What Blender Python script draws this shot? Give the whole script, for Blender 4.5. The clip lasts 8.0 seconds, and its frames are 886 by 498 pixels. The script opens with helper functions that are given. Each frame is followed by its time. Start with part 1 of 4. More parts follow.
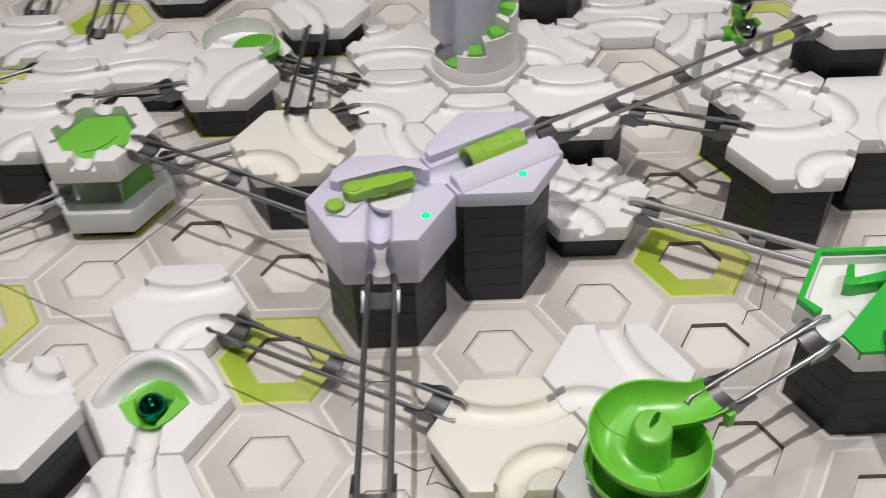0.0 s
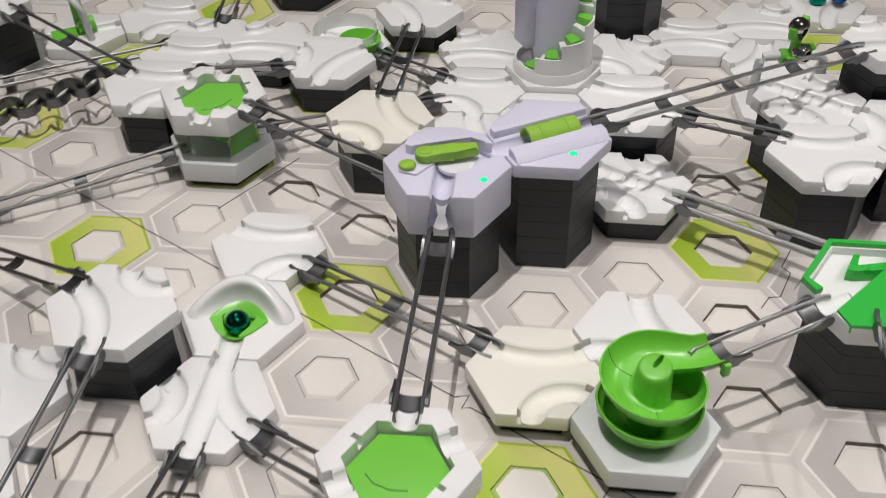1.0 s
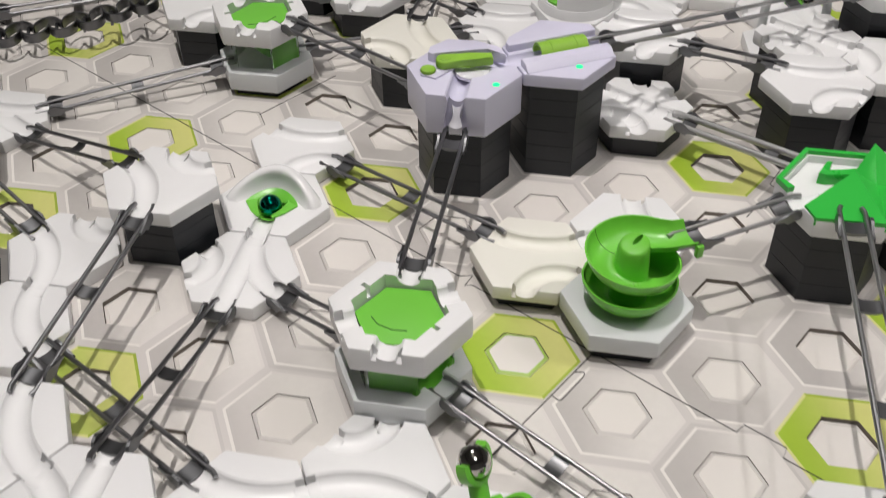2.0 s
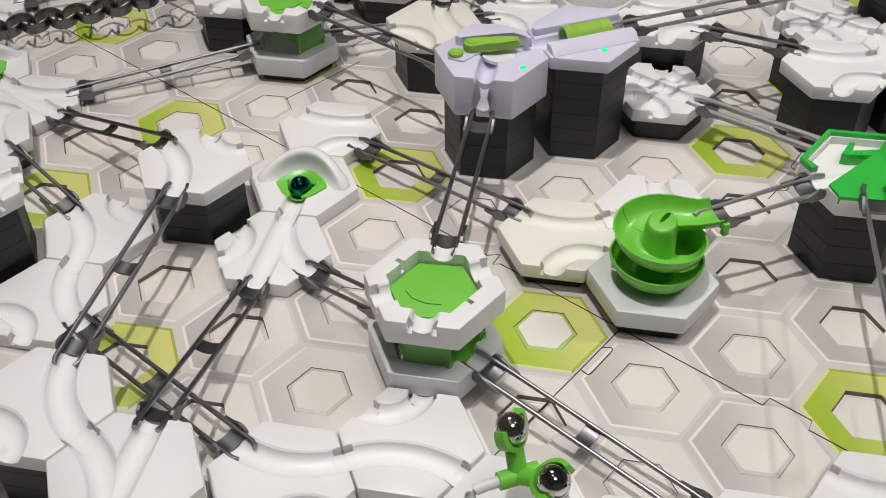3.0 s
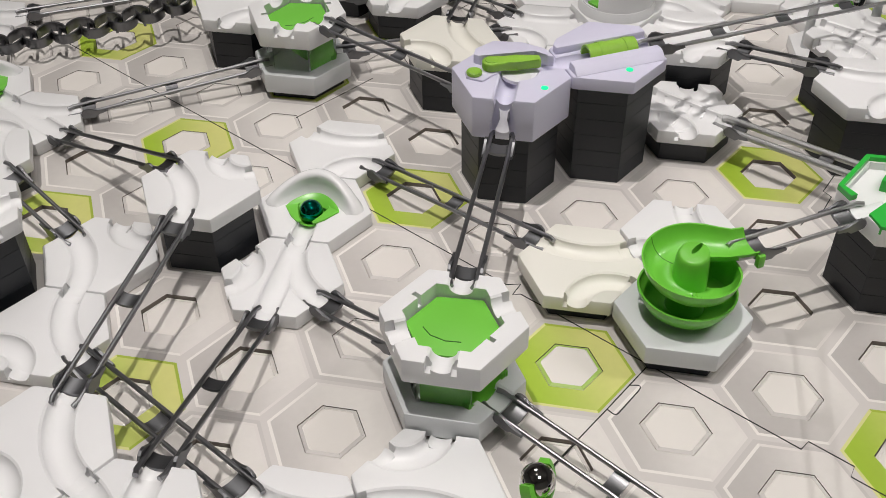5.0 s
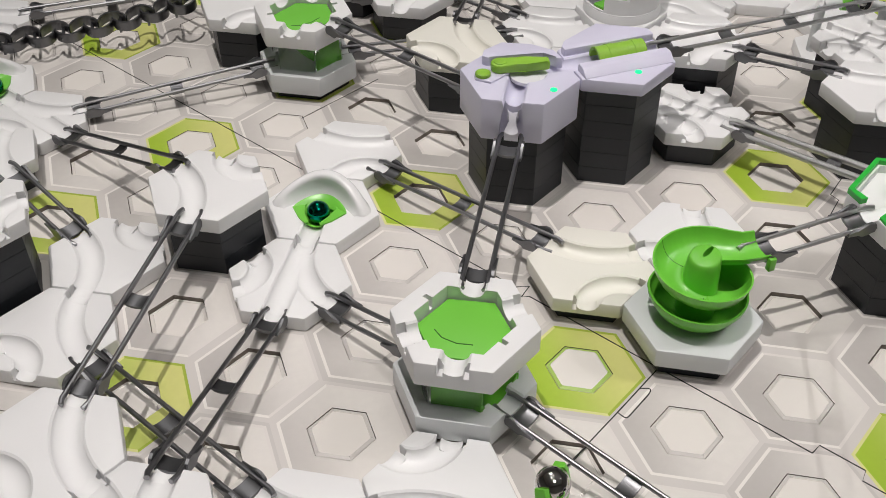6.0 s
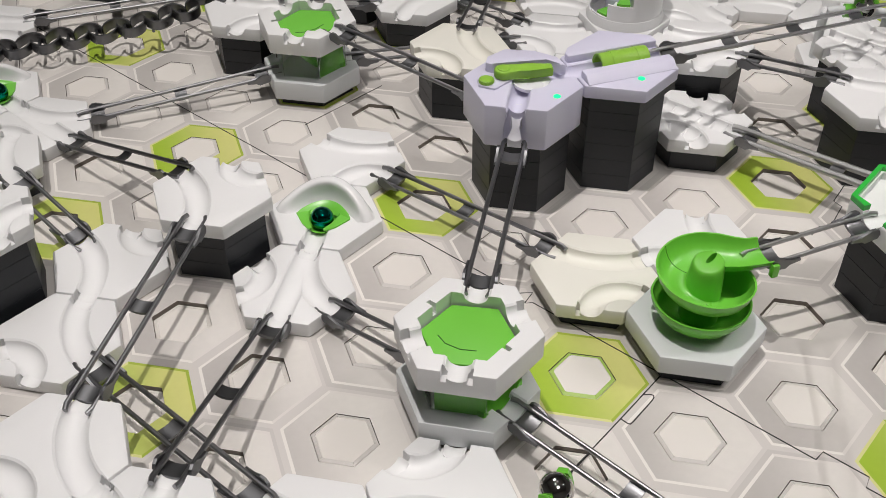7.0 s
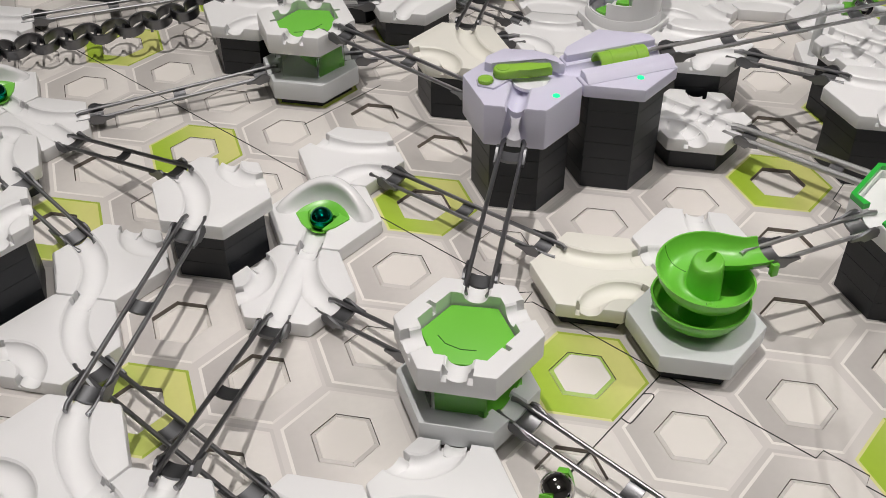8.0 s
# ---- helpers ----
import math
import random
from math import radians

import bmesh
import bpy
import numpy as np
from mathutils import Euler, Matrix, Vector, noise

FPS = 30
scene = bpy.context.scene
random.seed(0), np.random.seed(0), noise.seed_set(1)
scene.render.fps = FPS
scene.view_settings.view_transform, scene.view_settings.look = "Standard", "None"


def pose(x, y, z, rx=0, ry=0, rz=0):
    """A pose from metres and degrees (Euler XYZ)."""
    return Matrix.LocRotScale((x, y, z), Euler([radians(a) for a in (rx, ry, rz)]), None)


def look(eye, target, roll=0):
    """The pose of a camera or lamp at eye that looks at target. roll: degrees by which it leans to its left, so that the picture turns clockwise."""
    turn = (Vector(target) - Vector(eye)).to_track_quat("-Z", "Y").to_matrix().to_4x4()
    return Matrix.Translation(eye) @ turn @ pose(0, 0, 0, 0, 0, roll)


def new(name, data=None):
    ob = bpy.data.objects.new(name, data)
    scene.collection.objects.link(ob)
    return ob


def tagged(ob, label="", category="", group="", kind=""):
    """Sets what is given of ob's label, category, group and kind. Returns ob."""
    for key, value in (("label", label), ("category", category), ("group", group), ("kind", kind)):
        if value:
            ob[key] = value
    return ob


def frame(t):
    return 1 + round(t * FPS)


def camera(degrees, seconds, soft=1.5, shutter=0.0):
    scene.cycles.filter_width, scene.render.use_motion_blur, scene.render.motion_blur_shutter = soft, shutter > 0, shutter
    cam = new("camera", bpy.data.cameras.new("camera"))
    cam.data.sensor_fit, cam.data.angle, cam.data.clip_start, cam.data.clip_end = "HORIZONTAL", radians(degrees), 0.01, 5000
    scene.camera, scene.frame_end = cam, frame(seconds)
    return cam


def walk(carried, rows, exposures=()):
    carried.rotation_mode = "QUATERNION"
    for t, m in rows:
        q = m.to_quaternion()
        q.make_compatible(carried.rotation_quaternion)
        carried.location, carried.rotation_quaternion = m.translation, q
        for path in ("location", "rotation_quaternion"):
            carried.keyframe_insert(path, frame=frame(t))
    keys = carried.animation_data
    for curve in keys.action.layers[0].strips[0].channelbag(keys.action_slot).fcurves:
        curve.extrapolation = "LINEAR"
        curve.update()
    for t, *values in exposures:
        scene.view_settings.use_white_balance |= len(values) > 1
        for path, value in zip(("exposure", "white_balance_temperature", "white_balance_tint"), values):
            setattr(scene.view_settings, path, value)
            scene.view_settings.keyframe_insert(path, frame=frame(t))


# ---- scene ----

# ---------------------------------------------------------------- camera
cam = camera(47.6, 8.0, soft=0.6, shutter=0.4)
PATH = [
    (0, (-0.13830, -0.10281, 0.32843), (0.04574, 0.21975, -0.00636), -2.09),
    (0.3, (-0.15085, -0.12245, 0.33614), (0.02026, 0.21234, 0.00654), -1.70),
    (0.5, (-0.15309, -0.13495, 0.34078), (0.01126, 0.20613, 0.01420), -1.42),
    (0.7, (-0.15365, -0.14712, 0.34287), (0.00464, 0.19820, 0.01775), -1.27),
    (1, (-0.15458, -0.17290, 0.34432), (-0.00715, 0.18051, 0.02282), -1.28),
    (1.2, (-0.15555, -0.18945, 0.34536), (-0.01521, 0.16618, 0.02314), -1.22),
    (1.5, (-0.15773, -0.21389, 0.34420), (-0.02549, 0.14599, 0.02327), -1.12),
    (1.8, (-0.16212, -0.23450, 0.34232), (-0.03512, 0.12592, 0.01988), -0.94),
    (2, (-0.16508, -0.24571, 0.34121), (-0.04025, 0.11291, 0.01593), -0.79),
    (2.2, (-0.16640, -0.25634, 0.34112), (-0.04362, 0.09955, 0.01209), -0.91),
    (3.3, (-0.18447, -0.25108, 0.34016), (-0.06140, 0.10925, 0.01609), -0.81),
    (3.5, (-0.18329, -0.24832, 0.33948), (-0.06020, 0.11345, 0.01703), -0.82),
    (4, (-0.18128, -0.23572, 0.33525), (-0.05631, 0.12665, 0.01420), -0.59),
    (4.5, (-0.17899, -0.22853, 0.33524), (-0.05568, 0.13397, 0.01370), -0.66),
    (4.7, (-0.17760, -0.22845, 0.33464), (-0.05729, 0.13274, 0.01050), -0.99),
    (5.8, (-0.18406, -0.22499, 0.33278), (-0.06026, 0.13627, 0.01003), -0.56),
    (6, (-0.18514, -0.22403, 0.33319), (-0.06108, 0.13623, 0.00943), -0.38),
    (6.5, (-0.18628, -0.22353, 0.33341), (-0.06272, 0.13757, 0.01039), -0.32),
    (7, (-0.18578, -0.22456, 0.33361), (-0.06224, 0.13807, 0.01231), -0.45),
    (7.5, (-0.18588, -0.22467, 0.33552), (-0.06235, 0.13849, 0.01481), -0.62),
    (8, (-0.18587, -0.22401, 0.33417), (-0.06210, 0.13791, 0.01216), -0.58),
]
walk(cam, [(t, look(eye, target, roll)) for t, eye, target, roll in PATH])

# ---------------------------------------------------------------- light
# An exhibition hall: a dim room with ceiling spots, one strong at the side.
world = bpy.data.worlds.new("hall")
scene.world = world
world.use_nodes = True
world.node_tree.nodes["Background"].inputs[0].default_value = (1.0, 0.97, 0.93, 1)
world.node_tree.nodes["Background"].inputs[1].default_value = 0.16

LAMPS = [
    # place, target, watts, radius, colour, beam
    ((-0.36, 0.10, 2.3), (0.01, 0.30, 0), 111.0, 0.010, (1.0, 0.945, 0.905), 38),
    ((0.42, 0.55, 2.35), (-0.10, 0.2, 0), 14.0, 0.02, (1.0, 0.935, 0.88), 60),
    ((0.36, -0.46, 2.4), (0.13, -0.02, 0), 12.0, 0.02, (1.0, 0.945, 0.905), 34),
    # a row of track spots far to the side
    ((1.30, -0.28, 2.4), (0.09, -0.08, 0), 15.0, 0.014, (1.0, 0.955, 0.93), 24),
    ((1.68, -0.36, 2.4), (0.09, -0.08, 0), 48.0, 0.014, (1.0, 0.955, 0.93), 22),
    ((2.15, -0.44, 2.4), (0.09, -0.08, 0), 26.0, 0.014, (1.0, 0.955, 0.93), 20),
]
for place, target, watts, size, colour, beam in LAMPS:
    lamp = bpy.data.lights.new("ceiling_spot", "SPOT")
    lamp.energy, lamp.shadow_soft_size, lamp.color = watts, size, colour
    lamp.spot_size, lamp.spot_blend = radians(beam), 1.0
    spot = new("ceiling_spot", lamp)
    spot.matrix_world = look(place, target)
# Two broad disk lamps added as soft fill; no such fittings are seen.
for place, watts in (((0.0, 1.9, 2.9), 11.5), ((0.0, -1.1, 2.9), 10.5)):
    lamp = bpy.data.lights.new("soft_fill_lamp", "AREA")
    lamp.shape, lamp.size, lamp.energy, lamp.color = "DISK", 0.9, watts, (1.0, 0.965, 0.94)
    field = new("soft_fill_lamp", lamp)
    field.matrix_world = look(place, (place[0], place[1] * 0.8 + 0.05, 0))

# ---------------------------------------------------------------- lattice
P = 0.055                      # pitch of the hexagon cells
R = P / math.sqrt(3)           # corner radius of a cell
A = P / 2
TOP = 0.0085                   # top of a tile that lies on the board


def cell(i, j, z=0.0):
    return Vector((P * (i + 0.5 * j), P * j * math.sqrt(3) / 2, z))


def side(d, r=1.0):
    a = radians(60 * d)
    return Vector((r * math.cos(a), r * math.sin(a), 0))


# ---------------------------------------------------------------- materials
def plastic(name, colour, rough=0.35, speck=0.06, bump=0.04, scale=900.0, coat=0.0):
    m = bpy.data.materials.new(name)
    m.use_nodes = True
    nt = m.node_tree
    b = nt.nodes["Principled BSDF"]
    tc = nt.nodes.new("ShaderNodeTexCoord")
    big = nt.nodes.new("ShaderNodeTexNoise")
    big.inputs["Scale"].default_value, big.inputs["Detail"].default_value = 38.0, 4.0
    fine = nt.nodes.new("ShaderNodeTexNoise")
    fine.inputs["Scale"].default_value, fine.inputs["Detail"].default_value = scale, 3.0
    info = nt.nodes.new("ShaderNodeObjectInfo")
    for n in (big, fine):
        nt.links.new(tc.outputs["Object"], n.inputs["Vector"])
    mix = nt.nodes.new("ShaderNodeMix")
    mix.data_type = "RGBA"
    mix.inputs[6].default_value = (*[c * (1 - speck) for c in colour], 1)
    mix.inputs[7].default_value = (*[min(1.0, c * (1 + speck)) for c in colour], 1)
    add = nt.nodes.new("ShaderNodeMath")
    add.operation = "MULTIPLY_ADD"
    add.inputs[1].default_value = 0.35
    nt.links.new(info.outputs["Random"], add.inputs[0])
    sub = nt.nodes.new("ShaderNodeMath")
    sub.operation = "SUBTRACT"
    sub.inputs[1].default_value = 0.17
    nt.links.new(big.outputs["Fac"], sub.inputs[0])
    nt.links.new(sub.outputs[0], add.inputs[2])
    nt.links.new(add.outputs[0], mix.inputs["Factor"])
    nt.links.new(mix.outputs[2], b.inputs["Base Color"])
    rr = nt.nodes.new("ShaderNodeMapRange")
    rr.inputs[3].default_value, rr.inputs[4].default_value = rough - 0.07, rough + 0.09
    nt.links.new(big.outputs["Fac"], rr.inputs[0])
    nt.links.new(rr.outputs[0], b.inputs["Roughness"])
    bp = nt.nodes.new("ShaderNodeBump")
    bp.inputs["Strength"].default_value, bp.inputs["Distance"].default_value = bump, 0.0006
    nt.links.new(fine.outputs["Fac"], bp.inputs["Height"])
    nt.links.new(bp.outputs[0], b.inputs["Normal"])
    b.inputs["Coat Weight"].default_value = coat
    return m


def metal(name, colour, rough, scratch=0.1):
    m = bpy.data.materials.new(name)
    m.use_nodes = True
    nt = m.node_tree
    b = nt.nodes["Principled BSDF"]
    b.inputs["Base Color"].default_value = (*colour, 1)
    b.inputs["Metallic"].default_value = 1.0
    n = nt.nodes.new("ShaderNodeTexNoise")
    n.inputs["Scale"].default_value = 160.0
    tc = nt.nodes.new("ShaderNodeTexCoord")
    nt.links.new(tc.outputs["Object"], n.inputs["Vector"])
    rr = nt.nodes.new("ShaderNodeMapRange")
    rr.inputs[3].default_value, rr.inputs[4].default_value = max(0.02, rough - scratch), rough + scratch
    nt.links.new(n.outputs["Fac"], rr.inputs[0])
    nt.links.new(rr.outputs[0], b.inputs["Roughness"])
    return m


def clear(name, colour, rough=0.03):
    m = bpy.data.materials.new(name)
    m.use_nodes = True
    b = m.node_tree.nodes["Principled BSDF"]
    b.inputs["Base Color"].default_value = (*colour, 1)
    b.inputs["Roughness"].default_value = rough
    b.inputs["Transmission Weight"].default_value = 1.0
    b.inputs["IOR"].default_value = 1.3
    return m


def glow(name, colour, strength):
    m = bpy.data.materials.new(name)
    m.use_nodes = True
    b = m.node_tree.nodes["Principled BSDF"]
    b.inputs["Base Color"].default_value = (*colour, 1)
    b.inputs["Emission Color"].default_value = (*colour, 1)
    b.inputs["Emission Strength"].default_value = strength
    return m


WHITE = plastic("white_plastic", (0.82, 0.82, 0.825), 0.36, 0.025)
GLOSS_WHITE = plastic("glossy_white_plastic", (0.82, 0.82, 0.825), 0.2, 0.025)
CREAM = plastic("cream_plastic", (0.80, 0.785, 0.715), 0.4, 0.025)
GREYWHITE = plastic("pale_grey_plastic", (0.69, 0.71, 0.72), 0.4, 0.025)
PEARL = plastic("pearl_plastic", (0.80, 0.79, 0.85), 0.25, 0.02)
LILAC = plastic("lilac_plastic", (0.68, 0.665, 0.815), 0.36, 0.02)
BLACK = plastic("charcoal_plastic", (0.0080, 0.0105, 0.0150), 0.46, 0.12, 0.1)
GREEN = plastic("bright_green_plastic", (0.17, 0.57, 0.055), 0.3, 0.04, 0.02)
APPLE = plastic("apple_green_plastic", (0.29, 0.55, 0.06), 0.3, 0.04, 0.02)
MATT_GREEN = plastic("matt_green_plastic", (0.17, 0.55, 0.055), 0.5, 0.03, 0.03)
EMERALD = plastic("emerald_green_plastic", (0.035, 0.50, 0.06), 0.28, 0.04, 0.02)
TIE = metal("grey_metallic_plastic", (0.19, 0.192, 0.20), 0.40)
STEEL = metal("steel_rod", (0.30, 0.30, 0.31), 0.37)
BRIGHT = metal("bright_steel_rod", (0.50, 0.50, 0.51), 0.36)
RIBBED = metal("bright_ribbed_steel", (0.46, 0.46, 0.46), 0.42)
CHROME = metal("chrome_ball", (0.62, 0.60, 0.58), 0.05, 0.02)
BALL = metal("green_anodised_ball", (0.0, 0.20, 0.13), 0.07, 0.02)
DARK_GREEN = plastic("dark_green_seam", (0.03, 0.14, 0.012), 0.5)
CLEAR = clear("clear_acrylic", (0.93, 0.96, 0.94))
FROST = clear("milky_acrylic", (0.80, 0.83, 0.82), 0.35)
FROST.node_tree.nodes["Principled BSDF"].inputs["Transmission Weight"].default_value = 0.7
LED = glow("green_led", (0.0, 0.72, 0.25), 1.0)
CARD = plastic("white_printed_card", (0.75, 0.715, 0.675), 0.5, 0.03, 0.03, 300)
CARD_LINE = plastic("pale_printed_line", (0.78, 0.75, 0.715), 0.5, 0.03, 0.03, 300)
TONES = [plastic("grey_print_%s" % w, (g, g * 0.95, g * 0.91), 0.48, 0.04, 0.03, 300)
         for w, g in (("light", 0.70), ("pale", 0.61), ("mid", 0.55), ("dark", 0.46))]


def gradient_print(name, left, right, rough=0.48):
    """Card printed with a colour that runs from left to right across each hexagon."""
    m = plastic(name, left, rough, 0.03, 0.03, 300)
    nt = m.node_tree
    uv = nt.nodes.new("ShaderNodeUVMap")
    axis = nt.nodes.new("ShaderNodeSeparateXYZ")
    ramp = nt.nodes.new("ShaderNodeValToRGB")
    ramp.color_ramp.interpolation = "EASE"
    ramp.color_ramp.elements[0].position, ramp.color_ramp.elements[1].position = 0.12, 0.86
    ramp.color_ramp.elements[0].color, ramp.color_ramp.elements[1].color = (*left, 1), (*right, 1)
    nt.links.new(uv.outputs["UV"], axis.inputs[0])
    nt.links.new(axis.outputs[0], ramp.inputs[0])
    speck = nt.nodes.new("ShaderNodeTexNoise")
    speck.inputs["Scale"].default_value = 420.0
    tone = nt.nodes.new("ShaderNodeMapRange")
    tone.inputs[3].default_value, tone.inputs[4].default_value = 0.96, 1.04
    nt.links.new(speck.outputs["Fac"], tone.inputs[0])
    mul = nt.nodes.new("ShaderNodeVectorMath")
    mul.operation = "SCALE"
    nt.links.new(ramp.outputs[0], mul.inputs[0])
    nt.links.new(tone.outputs[0], mul.inputs["Scale"])
    nt.links.new(mul.outputs[0], nt.nodes["Principled BSDF"].inputs["Base Color"])
    return m


GREY_PRINT = gradient_print("grey_gradient_print", (0.48, 0.455, 0.435), (0.72, 0.69, 0.655))
LIME_PRINT = gradient_print("lime_gradient_print", (0.34, 0.50, 0.03), (0.62, 0.62, 0.21))
LIME_EDGE = plastic("lime_border_print", (0.34, 0.44, 0.04), 0.48, 0.05, 0.03, 300)
LIME_PALE = plastic("pale_lime_print", (0.66, 0.66, 0.27), 0.48, 0.05, 0.03, 300)
LEAF_PRINT = plastic("leaf_green_print", (0.38, 0.54, 0.12), 0.48, 0.05, 0.03, 300)
# Dark brown for the hole walls: shade in the gaps put into the colour.
HOLE_SHADE = plastic("shaded_hole_wall", (0.19, 0.165, 0.14), 0.8, 0.1)
SEAM = plastic("dark_joint", (0.03, 0.03, 0.03), 0.8, 0.1)
HALL = plastic("hall_wall_paint", (0.62, 0.61, 0.59), 0.7, 0.08, 0.1, 40)
HALL_FLOOR = plastic("hall_carpet", (0.12, 0.12, 0.125), 0.9, 0.15, 0.3, 60)


# ---------------------------------------------------------------- mesh helpers
def mesh_of(bm, name, material, angle=24):
    me = bpy.data.meshes.new(name)
    bmesh.ops.recalc_face_normals(bm, faces=bm.faces)
    bm.to_mesh(me)
    bm.free()
    for p in me.polygons:
        p.use_smooth = angle > 24 or p.area < 2.5e-5
    me.set_sharp_from_angle(angle=radians(angle))
    for m in (material if isinstance(material, (list, tuple)) else [material]):
        me.materials.append(m)
    return me


def part(name, bm, material, parent=None, label="", at=None, angle=24):
    ob = new(name, bm if isinstance(bm, bpy.types.Mesh) else mesh_of(bm, name, material, angle))
    if parent is not None:
        ob.parent = parent
    if at is not None:
        ob.matrix_basis = at
    return tagged(ob, label)


def thing(name, m, label, category, group=""):
    ob = new(name)
    ob.empty_display_size = 0.01
    ob.matrix_basis = m
    return tagged(ob, label, category, group)


def extrude_poly(bm, pts, z0, z1, bevel=0.0, top=1.0, segs=2):
    """A prism on the outline pts; top scales the upper outline."""
    lo = [bm.verts.new((x, y, z0)) for x, y in pts]
    hi = [bm.verts.new((x * top, y * top, z1)) for x, y in pts]
    n = len(pts)
    faces = [bm.faces.new(lo[::-1]), bm.faces.new(hi)]
    for k in range(n):
        faces.append(bm.faces.new((lo[k], lo[(k + 1) % n], hi[(k + 1) % n], hi[k])))
    if bevel:
        edges = list({e for f in faces for e in f.edges})
        bmesh.ops.bevel(bm, geom=edges, offset=bevel, segments=segs, affect="EDGES", profile=0.5)
    return bm


def hexagon(r, turn=30):
    return [(r * math.cos(radians(turn + 60 * k)), r * math.sin(radians(turn + 60 * k))) for k in range(6)]


def hex_prism(r, z0, z1, bevel=0.0007, bm=None, top=1.0):
    return extrude_poly(bm or bmesh.new(), hexagon(r), z0, z1, bevel, top)


def box(bm, centre, size, bevel=0.0, m=None):
    """A box; m turns it about its own centre."""
    out = bmesh.ops.create_cube(bm, size=1.0)
    turn = (m or Matrix()).to_3x3()
    for v in out["verts"]:
        v.co = Vector(centre) + turn @ Vector((v.co.x * size[0], v.co.y * size[1], v.co.z * size[2]))
    if bevel:
        edges = list({e for v in out["verts"] for e in v.link_edges})
        bmesh.ops.bevel(bm, geom=edges, offset=bevel, segments=2, affect="EDGES", profile=0.5)
    return bm


def lathe(bm, profile, n=48, a0=0.0, a1=360.0, lift=0.0):
    """Turns a closed outline of (r, z) about z; lift raises it over the turn."""
    full = abs(a1 - a0) >= 360 and lift == 0
    steps = n if full else n + 1
    rings = []
    for k in range(steps):
        f = k / n
        a = radians(a0 + (a1 - a0) * f)
        rings.append([bm.verts.new((r * math.cos(a), r * math.sin(a), z + lift * f)) for r, z in profile])
    m = len(profile)
    for k in range(n):
        p, q = rings[k], rings[(k + 1) % steps]
        for i in range(m):
            bm.faces.new((p[i], p[(i + 1) % m], q[(i + 1) % m], q[i]))
    if not full:
        bm.faces.new(rings[0])
        bm.faces.new(rings[-1][::-1])
    bmesh.ops.remove_doubles(bm, verts=bm.verts, dist=1e-6)
    return bm


def tube(bm, pts, r, n=10, squash=1.0):
    """A round bar along pts."""
    pts = [Vector(p) for p in pts]
    rings = []
    for k, p in enumerate(pts):
        d = (pts[min(k + 1, len(pts) - 1)] - pts[max(k - 1, 0)]).normalized()
        ref = Vector((0, 0, 1)) if abs(d.z) < 0.9 else Vector((1, 0, 0))
        u = d.cross(ref).normalized()
        v = u.cross(d)
        rings.append([bm.verts.new(p + u * r * math.cos(2 * math.pi * i / n) + v * r * squash * math.sin(2 * math.pi * i / n)) for i in range(n)])
    for a, b in zip(rings, rings[1:]):
        for i in range(n):
            bm.faces.new((a[i], a[(i + 1) % n], b[(i + 1) % n], b[i]))
    bm.faces.new(rings[0][::-1])
    bm.faces.new(rings[-1])
    return bm


def sweep(bm, path, profile):
    """A closed profile of (across, up) along a level path."""
    rings = []
    for k, p in enumerate(path):
        d = (path[min(k + 1, len(path) - 1)] - path[max(k - 1, 0)]).normalized()
        u = Vector((-d.y, d.x, 0))
        rings.append([bm.verts.new(p + u * x + Vector((0, 0, z))) for x, z in profile])
    m = len(profile)
    for a, b in zip(rings, rings[1:]):
        for i in range(m):
            bm.faces.new((a[i], a[(i + 1) % m], b[(i + 1) % m], b[i]))
    bm.faces.new(rings[0][::-1])
    bm.faces.new(rings[-1])
    return bm


def carve(base, cutters, name, material, angle=24, tangled=False):
    """The mesh of a bmesh with the cutters taken out of it."""
    me = bpy.data.meshes.new(name)
    bmesh.ops.recalc_face_normals(base, faces=base.faces)
    base.to_mesh(me)
    base.free()
    body = new("carving", me)
    spare = []
    for c in cutters:
        bmesh.ops.recalc_face_normals(c, faces=c.faces)
        cm = bpy.data.meshes.new("cutter")
        c.to_mesh(cm)
        c.free()
        co = new("cutter", cm)
        spare.append(co)
        mod = body.modifiers.new("cut", "BOOLEAN")
        mod.operation, mod.object, mod.solver, mod.use_self = "DIFFERENCE", co, "EXACT", tangled
    dg = bpy.context.evaluated_depsgraph_get()
    out = bpy.data.meshes.new_from_object(body.evaluated_get(dg))
    out.name = name
    for o in [body, *spare]:
        d = o.data
        bpy.data.objects.remove(o)
        bpy.data.meshes.remove(d)
    for p in out.polygons:
        p.use_smooth = p.area < 2.5e-5
    out.set_sharp_from_angle(angle=radians(angle))
    out.materials.clear()
    out.materials.append(material)
    return out


# ---------------------------------------------------------------- track tiles
THICK = 0.0085
GW = 0.0058            # half width of a channel


def groove_profile(w=GW, depth=0.0048):
    pts = [(-w - 0.0012, 0.004), (-w - 0.0012, 0.0002), (-w, -0.0007)]
    for k in range(1, 12):
        a = math.pi * k / 12
        pts.append((-w * math.cos(a), -0.0007 - (depth - 0.0007) * math.sin(a)))
    return pts + [(w, -0.0007), (w + 0.0012, 0.0002), (w + 0.0012, 0.004)]


